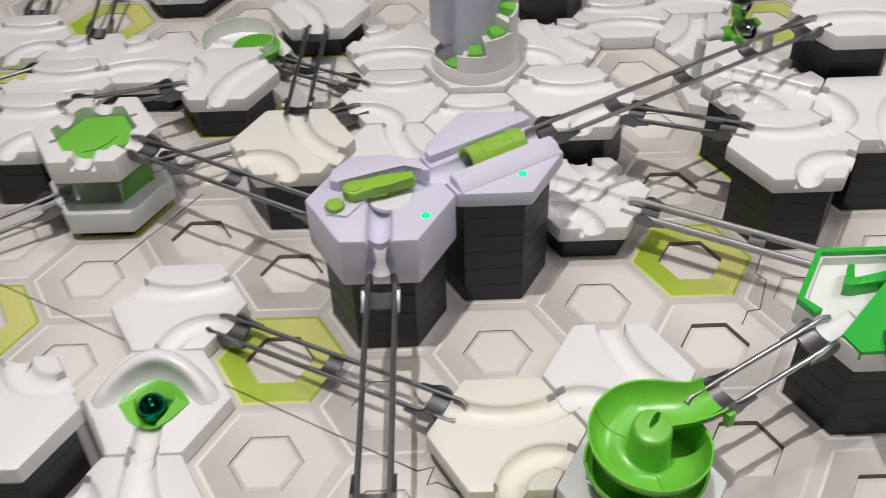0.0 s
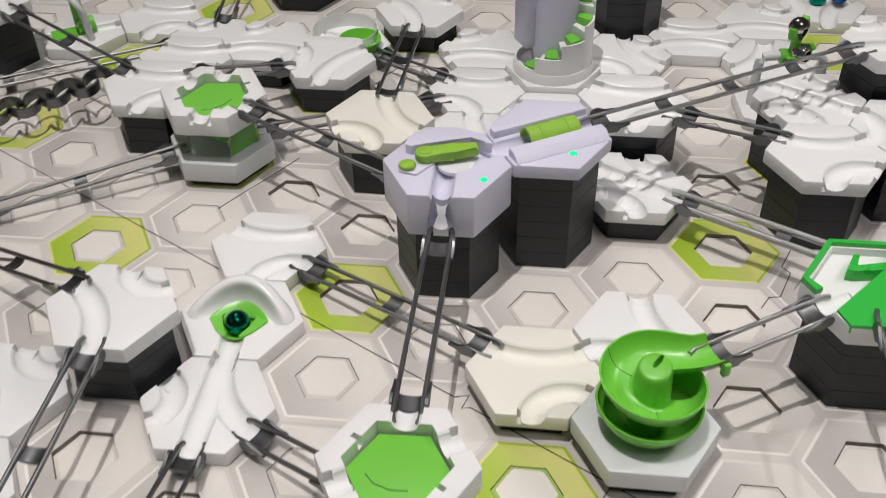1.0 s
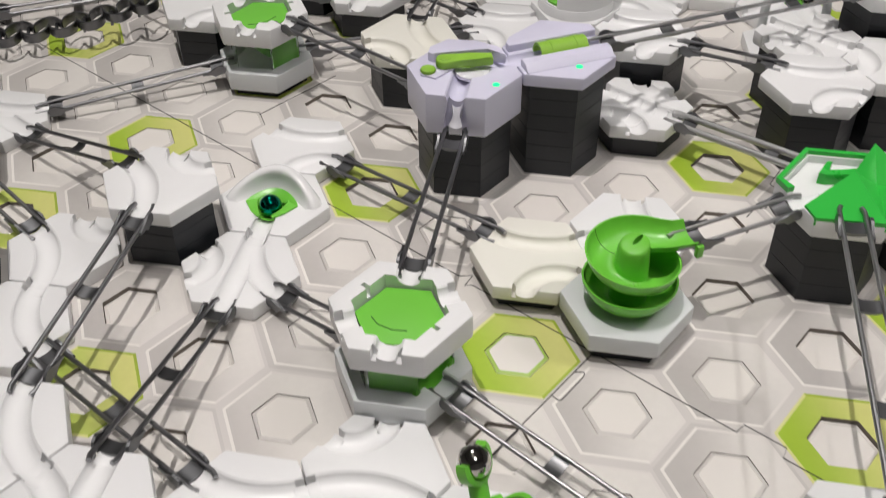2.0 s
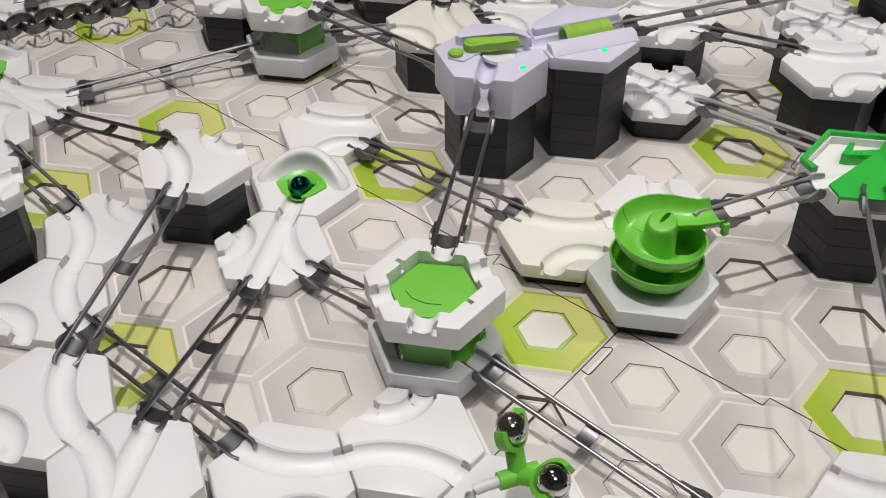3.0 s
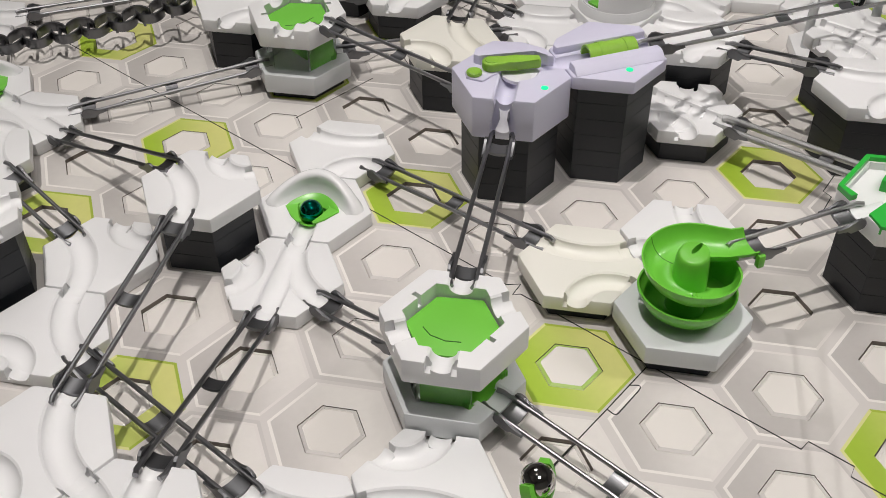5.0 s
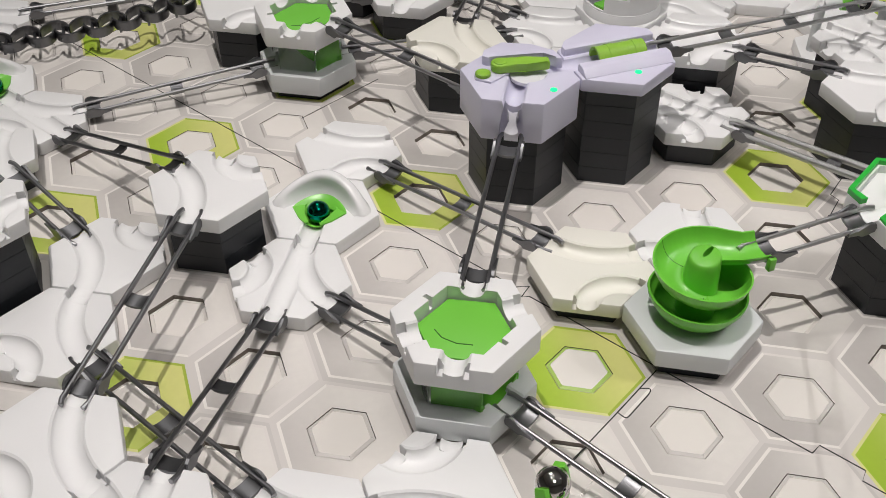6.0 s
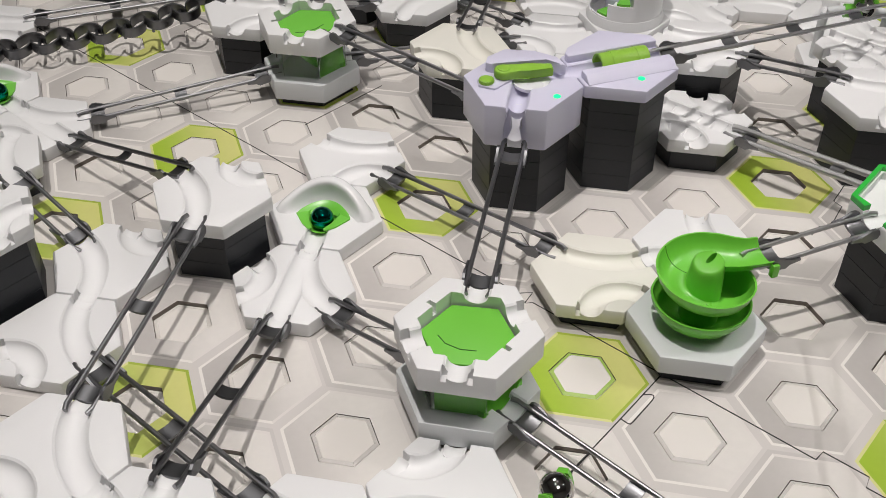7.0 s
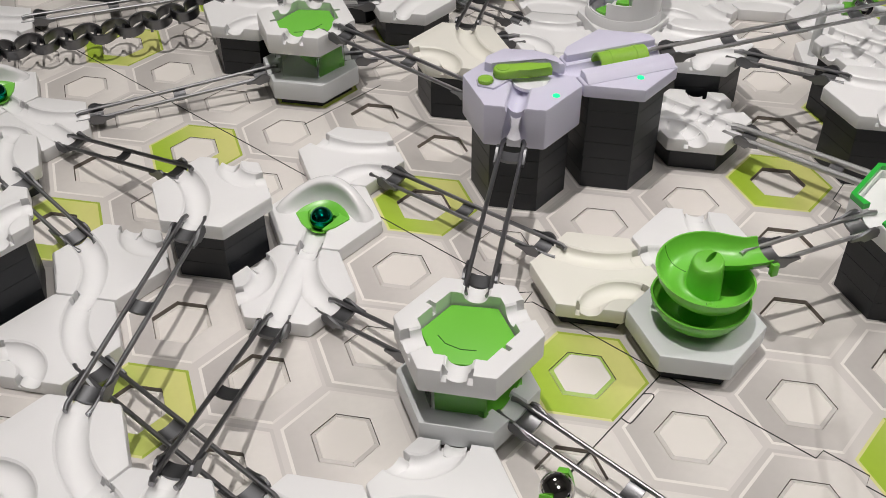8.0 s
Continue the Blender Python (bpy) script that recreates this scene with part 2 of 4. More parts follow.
def channel(a, b):
    """The way of a channel from the middle of side a to that of side b; b None: to the centre."""
    ext = 0.003
    if b is None:
        return [side(a, A + ext), side(a, A * 0.5), Vector((0, 0, 0))]
    step = (b - a) % 6
    if step == 3:
        return [side(a, A + ext), side(a, A * 0.4), side(b, A * 0.4), side(b, A + ext)]
    if step > 3:
        a, b, step = b, a, 6 - step
    mid = a + step / 2
    centre = side(mid, P) if step == 2 else side(mid, R)
    rad = P * math.sqrt(3) / 2 if step == 2 else R / 2
    p0, p1 = side(a, A) - centre, side(b, A) - centre
    t0 = math.atan2(p0.y, p0.x)
    t1 = math.atan2(p1.y, p1.x)
    while t1 - t0 > math.pi:
        t1 -= 2 * math.pi
    while t1 - t0 < -math.pi:
        t1 += 2 * math.pi
    pts = [centre + Vector((rad * math.cos(t0 + (t1 - t0) * k / 14), rad * math.sin(t0 + (t1 - t0) * k / 14), 0)) for k in range(15)]
    return [pts[0] + side(a, ext)] + pts + [pts[-1] + side(b, ext)]


def port_notches(d):
    """Two slots beside a channel's mouth, into which a rail clips."""
    bm = bmesh.new()
    for s in (-1, 1):
        c = side(d, A - 0.0017) + Vector((-math.sin(radians(60 * d)), math.cos(radians(60 * d)), 0)) * s * 0.0052
        box(bm, (c.x, c.y, -0.0022), (0.0050, 0.0024, 0.0072), 0, Matrix.Rotation(radians(60 * d), 4, "Z"))
    return bm


TILE_MESHES = {}


def tile_mesh(ways, material, thick=THICK):
    key = (tuple(ways), material.name, thick)
    if key not in TILE_MESHES:
        base = hex_prism(R - 0.0004, -thick, 0.0, 0.0011)
        cuts = []
        ports = set()
        for a, b in ways:
            bm = bmesh.new()
            sweep(bm, channel(a, b), groove_profile())
            cuts.append(bm)
            ports |= {a} if b is None else {a, b}
        for d in sorted(ports):
            cuts.append(port_notches(d))
        TILE_MESHES[key] = carve(base, cuts, "tile_body", material)
    return TILE_MESHES[key]


TONGUE = {}


def tongues(t, ports, material):
    """The short half-pipe between the two slots of each mouth."""
    if material.name not in TONGUE:
        bm = bmesh.new()
        arc = [radians(32 + 116 * k / 10) for k in range(11)]
        w, deep = GW * 0.94, 0.00455
        prof = [(-w * math.cos(a), -0.0007 - (deep - 0.0007) * math.sin(a)) for a in arc]
        prof += [(w * 1.02 * math.cos(a), -0.0014 - (deep + 0.0002) * math.sin(a)) for a in arc[::-1]][::-1]
        sweep(bm, [Vector((A - 0.0056, 0, -0.0005)), Vector((A - 0.0044, 0, 0)), Vector((A - 0.0010, 0, 0)), Vector((A + 0.0002, 0, -0.0004))], prof)
        TONGUE[material.name] = mesh_of(bm, "mouth_tongue", material, 40)
    for d in sorted(ports):
        part("mouth_tongue", TONGUE[material.name], material, t, "", Matrix.Rotation(radians(60 * d), 4, "Z"))


def curve(r):
    """Channels of a bend tile: one wide bend, one tight one."""
    return [(r % 6, (r + 2) % 6), ((r + 4) % 6, (r + 5) % 6)]


SPACER = 0.0098
SPACER_R = R * 0.82
THIN_MESH = {}


def tower(i, j, height, group="towers of spacers"):
    """Black spacers stacked up to height."""
    if height < 0.003:
        return None
    n = max(1, round(height / SPACER))
    h = height / n
    key = round(h, 4)
    if key not in THIN_MESH:
        THIN_MESH[key] = mesh_of(hex_prism(SPACER_R, 0.0, h - 0.00008, 0.0002), "spacer", BLACK, 8)
    words = {1: "single flat charcoal black hexagonal plastic spacer under a tile", 2: "two stacked charcoal black hexagonal plastic spacers"}
    t = thing("spacer_tower", Matrix.Translation(cell(i, j)), words.get(n, "tall stack of charcoal black hexagonal plastic spacers"), "spacer tower", group)
    for k in range(n):
        turn = Matrix.Rotation(radians(random.choice((0, 60, 120)) + random.uniform(-0.5, 0.5)), 4, "Z")
        part("spacer", THIN_MESH[key], BLACK, t, "", Matrix.Translation((0, 0, h * k)) @ turn)
    return t


def track_tile(i, j, top, ways, material=None, label="white plastic hexagonal track tile with curved channels"):
    material = material or WHITE
    tower(i, j, top - THICK)
    t = thing("track_tile", Matrix.Translation(cell(i, j, top)), label, "track tile", "track tiles")
    part("tile_body", tile_mesh(ways, material), material, t)
    tongues(t, {d for way in ways for d in way if d is not None}, material)
    return t


WIDE = "white plastic bend tile with a wide and a tight channel"
HIGH = "white plastic bend tile on a stack of black spacers"
CREAMY = "cream plastic bend tile with a wide and a tight channel"
FORK = "white plastic fork tile with three channels meeting"

# bottom of the picture and centre
track_tile(-4, 3, TOP, [(1, 4), (5, 1), (2, 3)], label=FORK)
track_tile(-5, 4, 0.038, curve(2), label=HIGH)
track_tile(-6, 4, TOP, curve(2), label=WIDE)
track_tile(-6, 3, TOP, curve(5), label=WIDE)
track_tile(-5, 1, 0.038, curve(5), label=HIGH)
track_tile(-4, 0, 0.038, [(1, 4), (2, 4)], label=HIGH)
track_tile(-3, 0, 0.010, curve(0), label=WIDE)
track_tile(-2, 0, 0.010, curve(3), label=WIDE)
track_tile(-4, 5, TOP, curve(0), label=WIDE)
track_tile(-1, 2, 0.0155, curve(0), CREAM, label=CREAMY)
track_tile(0, 2, 0.0165, curve(5), label=WIDE)
track_tile(0, -2, 0.031, curve(1), label=HIGH)
track_tile(1, -2, TOP, curve(0), label=WIDE)
track_tile(2, -2, TOP, curve(0), label=WIDE)
track_tile(2, -3, 0.055, curve(1), LILAC, label="pale lilac bend tile on a stack of black spacers")
track_tile(-7, 4, 0.050, curve(1), label=HIGH)
# the left
track_tile(-8, 7, TOP, [(2, 5), (0, 2), (3, 4)], label=FORK)
track_tile(-8, 6, 0.02, curve(5), label=WIDE)
track_tile(-10, 10, TOP, curve(0), label=WIDE)
track_tile(-6, 8, 0.0365, curve(0), label=HIGH)
track_tile(-6, 9, 0.0235, curve(0), label=HIGH)
track_tile(-6, 10, TOP, curve(3), label=HIGH)
track_tile(-5, 9, 0.0225, curve(3), label=HIGH)
track_tile(-4, 8, 0.0275, curve(4), label=HIGH)
track_tile(-7, 14, 0.030, curve(4), label=HIGH)
track_tile(-6, 13, 0.030, curve(4), label=HIGH)
track_tile(-7, 11, TOP, curve(0), label=WIDE)
track_tile(-5, 11, 0.02, curve(4), label=HIGH)
track_tile(-9, 11, 0.045, curve(5), label=HIGH)
# the far middle
track_tile(-3, 9, 0.022, curve(2), label=HIGH)
track_tile(-3, 6, 0.0385, curve(5), CREAM, label="cream plastic bend tile on a stack of black spacers")
track_tile(-2, 7, TOP, [(2, 0), (3, 4)], label=FORK)
track_tile(-2, 6, TOP, curve(5), label=WIDE)
track_tile(-2, 8, TOP, curve(3), label=WIDE)
track_tile(-1, 6, TOP, curve(0), label=WIDE)
track_tile(-1, 8, TOP, curve(3), label=WIDE)
track_tile(0, 7, TOP, [(5, 1), (0, 1), (3, 4)], label=FORK)
track_tile(0, 6, TOP, curve(0), label=WIDE)
track_tile(1, 7, TOP, [(3, 5), (0, 2)], label=FORK)
track_tile(2, 7, TOP, [(5, 3), (0, 1)], label=FORK)
track_tile(2, 6, TOP, curve(1), label=WIDE)
track_tile(3, 7, TOP, curve(4), label=WIDE)
tower(0, 8, 0.075)
# the right
track_tile(0, 5, 0.040, curve(0), label=HIGH)
track_tile(2, 3, 0.047, curve(0), label=HIGH)
track_tile(3, 1, 0.026, curve(0), label=HIGH)
track_tile(3, 3, 0.047, curve(4), label=HIGH)
track_tile(3, 4, 0.070, curve(3), label=HIGH)


# ---------------------------------------------------------------- rails
def rail(a, b, ties=1, rods=None, label="pair of dark steel rods joined by grey clips, a marble rail", ribbed=False):
    """A rail between two mouths a and b (Vectors at channel height)."""
    a, b = Vector(a), Vector(b)
    d = b - a
    length = d.length
    x = d.normalized()
    y = Vector((0, 0, 1)).cross(x).normalized()
    z = x.cross(y)
    m = Matrix((x, y, z)).transposed().to_4x4()
    m.translation = a
    t = thing("marble_rail", m, label, "rail", "marble rails")
    gap = 0.0056
    for s in (-1, 1):
        bm = bmesh.new()
        tube(bm, [(-0.0075, s * (gap - 0.001), -0.0002), (-0.0045, s * gap, 0.0), (0.0, s * gap, 0), (length, s * gap, 0), (length + 0.0045, s * gap, 0.0), (length + 0.0075, s * (gap - 0.001), -0.0002)], 0.0018 if ribbed else 0.00115, 12)
        if ribbed:
            for k in range(int(length / 0.0013)):
                u = 0.0012 + 0.0013 * k
                tube(bm, [(u, s * gap, 0), (u + 0.0007, s * gap, 0)], 0.0020, 12)
        part("rod", bm, rods or STEEL, t)
    for k in range(ties):
        px = length * (k + 1) / (ties + 1)
        bm = bmesh.new()
        trough = [Vector((px - 0.0037, 0, 0)), Vector((px + 0.0037, 0, 0))]
        arc = [math.pi * q / 8 for q in range(9)]
        sweep(bm, trough, [(-gap * math.cos(q), -0.0022 * math.sin(q)) for q in arc] + [(gap * 1.06 * math.cos(q), -0.0004 - 0.0030 * math.sin(q)) for q in arc])
        part("tie", bm, TIE, t)
    for px, s in ((0.0044, 1), (length - 0.0044, -1)):
        bm = bmesh.new()
        way = [Vector((px - 0.0040, 0, 0)), Vector((px + 0.0040, 0, 0))]
        arc = [math.pi * q / 8 for q in range(9)]
        sweep(bm, way, [(-(gap + 0.0010) * math.cos(q), 0.0004 - 0.0030 * math.sin(q)) for q in arc] + [((gap + 0.0016) * math.cos(q), -0.0008 - 0.0034 * math.sin(q)) for q in arc])
        # rounded fins on both flanks, running out along the rods
        outline = [(-0.0036, -0.0024), (-0.0044, -0.0004), (-0.0038, 0.0018), (-0.0020, 0.0030), (0.0004, 0.0030), (0.0026, 0.0019), (0.0052, 0.0008), (0.0100, 0.0003), (0.0104, -0.0010), (0.0050, -0.0018), (0.0030, -0.0034)]
        for e in (-1, 1):
            va = [bm.verts.new((px + s * u, e * (gap + 0.0008), w)) for u, w in outline]
            vb = [bm.verts.new((px + s * u, e * (gap + 0.0021), w)) for u, w in outline]
            bm.faces.new(va)
            bm.faces.new(vb[::-1])
            for k in range(len(outline)):
                q = (k + 1) % len(outline)
                bm.faces.new((va[k], vb[k], vb[q], va[q]))
        part("end_clip", bm, TIE, t, "dark grey clip with two rounded fins")
    return t


def mouth(i, j, d, top, out=0.0):
    return cell(i, j, top - 0.0010) + side(d, A + out)


def link(a, da, za, b, db, zb, ties=1, rods=None):
    if rods is RIBBED:
        return rail(mouth(*a, da, za), mouth(*b, db, zb), ties, rods, "pair of bright ribbed steel rods joined by clips, a marble rail", True)
    return rail(mouth(*a, da, za), mouth(*b, db, zb), ties, rods or STEEL)


rail(mouth(-2, 4, 4, 0.0470, 0.0045), mouth(-2, 1, 1, 0.0485), 0)
link((-4, 5), 5, TOP, (-1, 2), 2, 0.0155, 1)
link((-8, 7), 5, TOP, (-5, 4), 2, 0.038, 1)
link((-5, 7), 3, 0.0165, (-8, 7), 0, TOP, 1)
link((-5, 7), 5, 0.049, (-2, 4), 2, 0.0490, 1)
link((-4, 3), 5, TOP, (-2, 1), 2, 0.0165, 0)
link((-4, 3), 4, TOP, (-4, 0), 1, 0.038, 1)
link((-5, 4), 4, 0.038, (-5, 1), 1, 0.038, 1)
link((-6, 3), 5, TOP, (-3, 0), 2, 0.010, 1)
link((-2, 1), 5, 0.0165, (1, -2), 2, TOP, 1)
link((0, 1), 0, 0.0475, (2, 1), 3, 0.0515, 0, BRIGHT)
link((0, 4), 5, 0.022, (3, 1), 2, 0.026, 1, RIBBED)
link((-1, 4), 0, 0.068, (3, 4), 3, 0.070, 3, BRIGHT)
link((0, 5), 5, 0.040, (2, 3), 2, 0.047, 0)
link((-3, 9), 4, 0.022, (-3, 6), 1, 0.0385, 1)
link((-4, 9), 5, TOP, (-2, 7), 2, TOP, 0)
link((-6, 8), 0, 0.0365, (-4, 8), 3, 0.0275, 0)
link((-9, 11), 5, 0.045, (-6, 8), 2, 0.0365, 1)
link((-10, 10), 0, TOP, (-6, 10), 3, TOP, 2)
link((-5, 7), 0, 0.0165, (-2, 7), 3, TOP, 1)
link((-7, 11), 1, TOP, (-7, 14), 4, 0.030, 1)
link((-6, 10), 1, TOP, (-6, 13), 4, 0.030, 1)
link((2, 1), 4, 0.0580, (2, -3), 1, 0.055, 2, BRIGHT)
link((-8, 6), 5, 0.02, (-6, 4), 2, TOP, 0)


# ---------------------------------------------------------------- ripple tiles
def ripple_tile(i, j, top, r, label):
    """A tile with a straight and a tight channel, both crossed by ridges."""
    tower(i, j, top - THICK)
    t = thing("ripple_tile", Matrix.Translation(cell(i, j, top)), label, "track tile", "track tiles")
    part("tile_body", tile_mesh([((2 + r) % 6, (5 + r) % 6), ((3 + r) % 6, (4 + r) % 6), ((0 + r) % 6, (1 + r) % 6)], WHITE), WHITE, t)
    axis = side(2 + r)
    across = Vector((-axis.y, axis.x, 0))
    for k in range(-2, 3):
        c = axis * (k * 0.0085)
        bm = bmesh.new()
        arc = [c + across * (GW * 1.06 * math.cos(math.pi * q / 10)) + Vector((0, 0, -0.0020 - 0.0034 * math.sin(math.pi * q / 10))) for q in range(11)]
        tube(bm, arc, 0.0013, 8)
        part("ridge", bm, WHITE, t)
    v = side(3.5 + r, R)
    for k in (-1, 0, 1):
        a = radians(60 * (3.5 + r) + 180 + k * 28)
        u = Vector((math.cos(a), math.sin(a), 0))
        bm = bmesh.new()
        arc = [v + u * (R / 2 + GW * 1.06 * math.cos(math.pi * q / 10)) + Vector((0, 0, -0.0020 - 0.0034 * math.sin(math.pi * q / 10))) for q in range(11)]
        tube(bm, arc, 0.0013, 8)
        part("ridge", bm, WHITE, t)
    return t


ripple_tile(0, 4, 0.022, 0, "white rippled track tile on a black hexagonal spacer")
ripple_tile(2, 4, 0.046, 0, "white rippled track tile on a tall black spacer stack")


# ---------------------------------------------------------------- balls
def ball(place, material, label, r=0.0062):
    bm = bmesh.new()
    bmesh.ops.create_icosphere(bm, subdivisions=4, radius=r)
    ob = part("marble", bm, material, None, "", Matrix.Translation(place), 180)
    return tagged(ob, label, "marble", "marbles")


# ---------------------------------------------------------------- launcher with a hood
def launcher(i, j, face, top, label):
    """A tile with a green cup under an arched hood; face: the side to which it opens."""
    tower(i, j, top - THICK)
    t = thing("launcher_tile", Matrix.Translation(cell(i, j, top)) @ Matrix.Rotation(radians(60 * face), 4, "Z"), label, "launcher tile", "launcher tiles")
    pit = bmesh.new()
    lathe(pit, [(0.0, -0.006), (0.0055, -0.0057), (0.0085, -0.0035), (0.0098, 0.0), (0.0098, 0.004), (0.0, 0.004)], 32)
    way = bmesh.new()
    sweep(way, [Vector((0.004, 0, 0)), Vector((A + 0.003, 0, 0))], groove_profile(GW * 0.9, 0.0050))
    bmesh.ops.translate(pit, verts=pit.verts, vec=(0.0036, 0, 0))
    body = carve(hex_prism(R - 0.0004, -THICK, 0.0, 0.0008), [pit, way, port_notches(0)], "tile_body", WHITE)
    part("tile_body", body, WHITE, t)
    cup = bmesh.new()
    lathe(cup, [(0.0, -0.0054), (0.0052, -0.0051), (0.0080, -0.0031), (0.0093, 0.0004), (0.0099, 0.0004), (0.0099, -0.001), (0.0086, -0.0040), (0.0056, -0.0062), (0.0, -0.0062)], 40)
    for v in cup.verts:
        if v.co.x > 0.0055:
            v.co.z = min(v.co.z, -0.0022)
    ahead = Matrix.Translation((0.0036, 0, 0))
    part("cup", cup, GREEN, t, "bright green plastic cup", ahead, 50)
    # green lid behind the ball
    eye = bmesh.new()
    rows = []
    for k in range(25):
        f = -1 + 2 * k / 24
        c = max(0.0, math.cos(f * math.pi / 2))
        rows.append([eye.verts.new((-0.0006 - 0.0080 * c ** 0.8, 0.0142 * f, 0.0005 + 0.0009 * c ** 0.8)),
                     eye.verts.new((-0.0022 - 0.0096 * c ** 0.8, 0.0142 * f, 0.0005 + 0.0024 * c ** 0.8)),
                     eye.verts.new((-0.0016 - 0.0082 * c, 0.0142 * f, -0.0010)),
                     eye.verts.new((0.0016 - 0.0076 * c, 0.0142 * f * 0.97, -0.0012))])
    for p, q in zip(rows, rows[1:]):
        for k in range(4):
            eye.faces.new((p[k], p[(k + 1) % 4], q[(k + 1) % 4], q[k]))
    eye.faces.new(rows[0])
    eye.faces.new(rows[-1][::-1])
    part("cup_back", eye, GREEN, t, "green peaked back wall behind the ball", ahead, 50)
    for sgn in (-1, 1):
        wing = bmesh.new()
        extrude_poly(wing, [(-0.0008, sgn * 0.0146), (-0.0034, sgn * 0.0088), (0.0040, sgn * 0.0062), (0.0100, sgn * 0.0030), (0.0112, sgn * 0.0042), (0.0072, sgn * 0.0090)][::sgn], 0.0001, 0.0009)
        part("cup_wing", wing, GREEN, t, "green plastic lip of the cup", ahead)
    hood = bmesh.new()
    rings = []
    N = 44
    for k in range(N + 1):
        f = -1 + 2 * k / N
        c = max(0.0, math.cos(f * math.pi / 2))
        x0 = 0.0006 - 0.0168 * c ** 0.85
        y = 0.0266 * f
        h = 0.0002 + 0.0132 * c ** 0.62
        wi = 0.0030 + 0.0082 * c ** 0.7
        wo = 0.0042 + 0.0046 * c ** 0.6
        # inner wall hollow, crest rounded, outer flank running out onto the tile
        prof = [(x0 + wi * 0.62, y * 0.70, -0.0006), (x0 + wi * 0.38, y * 0.72, h * 0.14), (x0 + wi * 0.26, y * 0.75, h * 0.36), (x0 + wi * 0.23, y * 0.78, h * 0.58), (x0 + wi * 0.24, y * 0.82, h * 0.76),
                (x0 + wi * 0.24, y * 0.85, h * 0.88), (x0 + wi * 0.18, y * 0.88, h * 0.96), (x0 + wi * 0.06, y * 0.92, h), (x0 - wo * 0.16, y * 0.95, h), (x0 - wo * 0.38, y * 0.97, h * 0.93), (x0 - wo * 0.58, y * 0.99, h * 0.77),
                (x0 - wo * 0.74, y, h * 0.52), (x0 - wo * 0.90, y * 1.01, h * 0.22), (x0 - wo * 1.15, y * 1.03, -0.0006)]
        rings.append([hood.verts.new(q) for q in prof])
    m = len(rings[0])
    for p, q in zip(rings, rings[1:]):
        for k in range(m):
            hood.faces.new((p[k], p[(k + 1) % m], q[(k + 1) % m], q[k]))
    hood.faces.new(rings[0])
    hood.faces.new(rings[-1][::-1])
    part("hood", hood, GLOSS_WHITE, t, "arched glossy white plastic hood", Matrix.Translation((0.0026, 0, 0)), 60)
    return t


launcher(-4, 4, 4, TOP, "white launcher tile with an arched hood and green cup")
ball(cell(-4, 4, TOP + 0.0005) + side(4, 0.0046), BALL, "shiny emerald green metal ball in a green cup")
launcher(-9, 8, 5, TOP, "white launcher tile with hood, holding a green ball")
ball(cell(-9, 8, TOP + 0.0012) + side(5, 0.006), BALL, "shiny emerald green metal ball at a launcher tile")


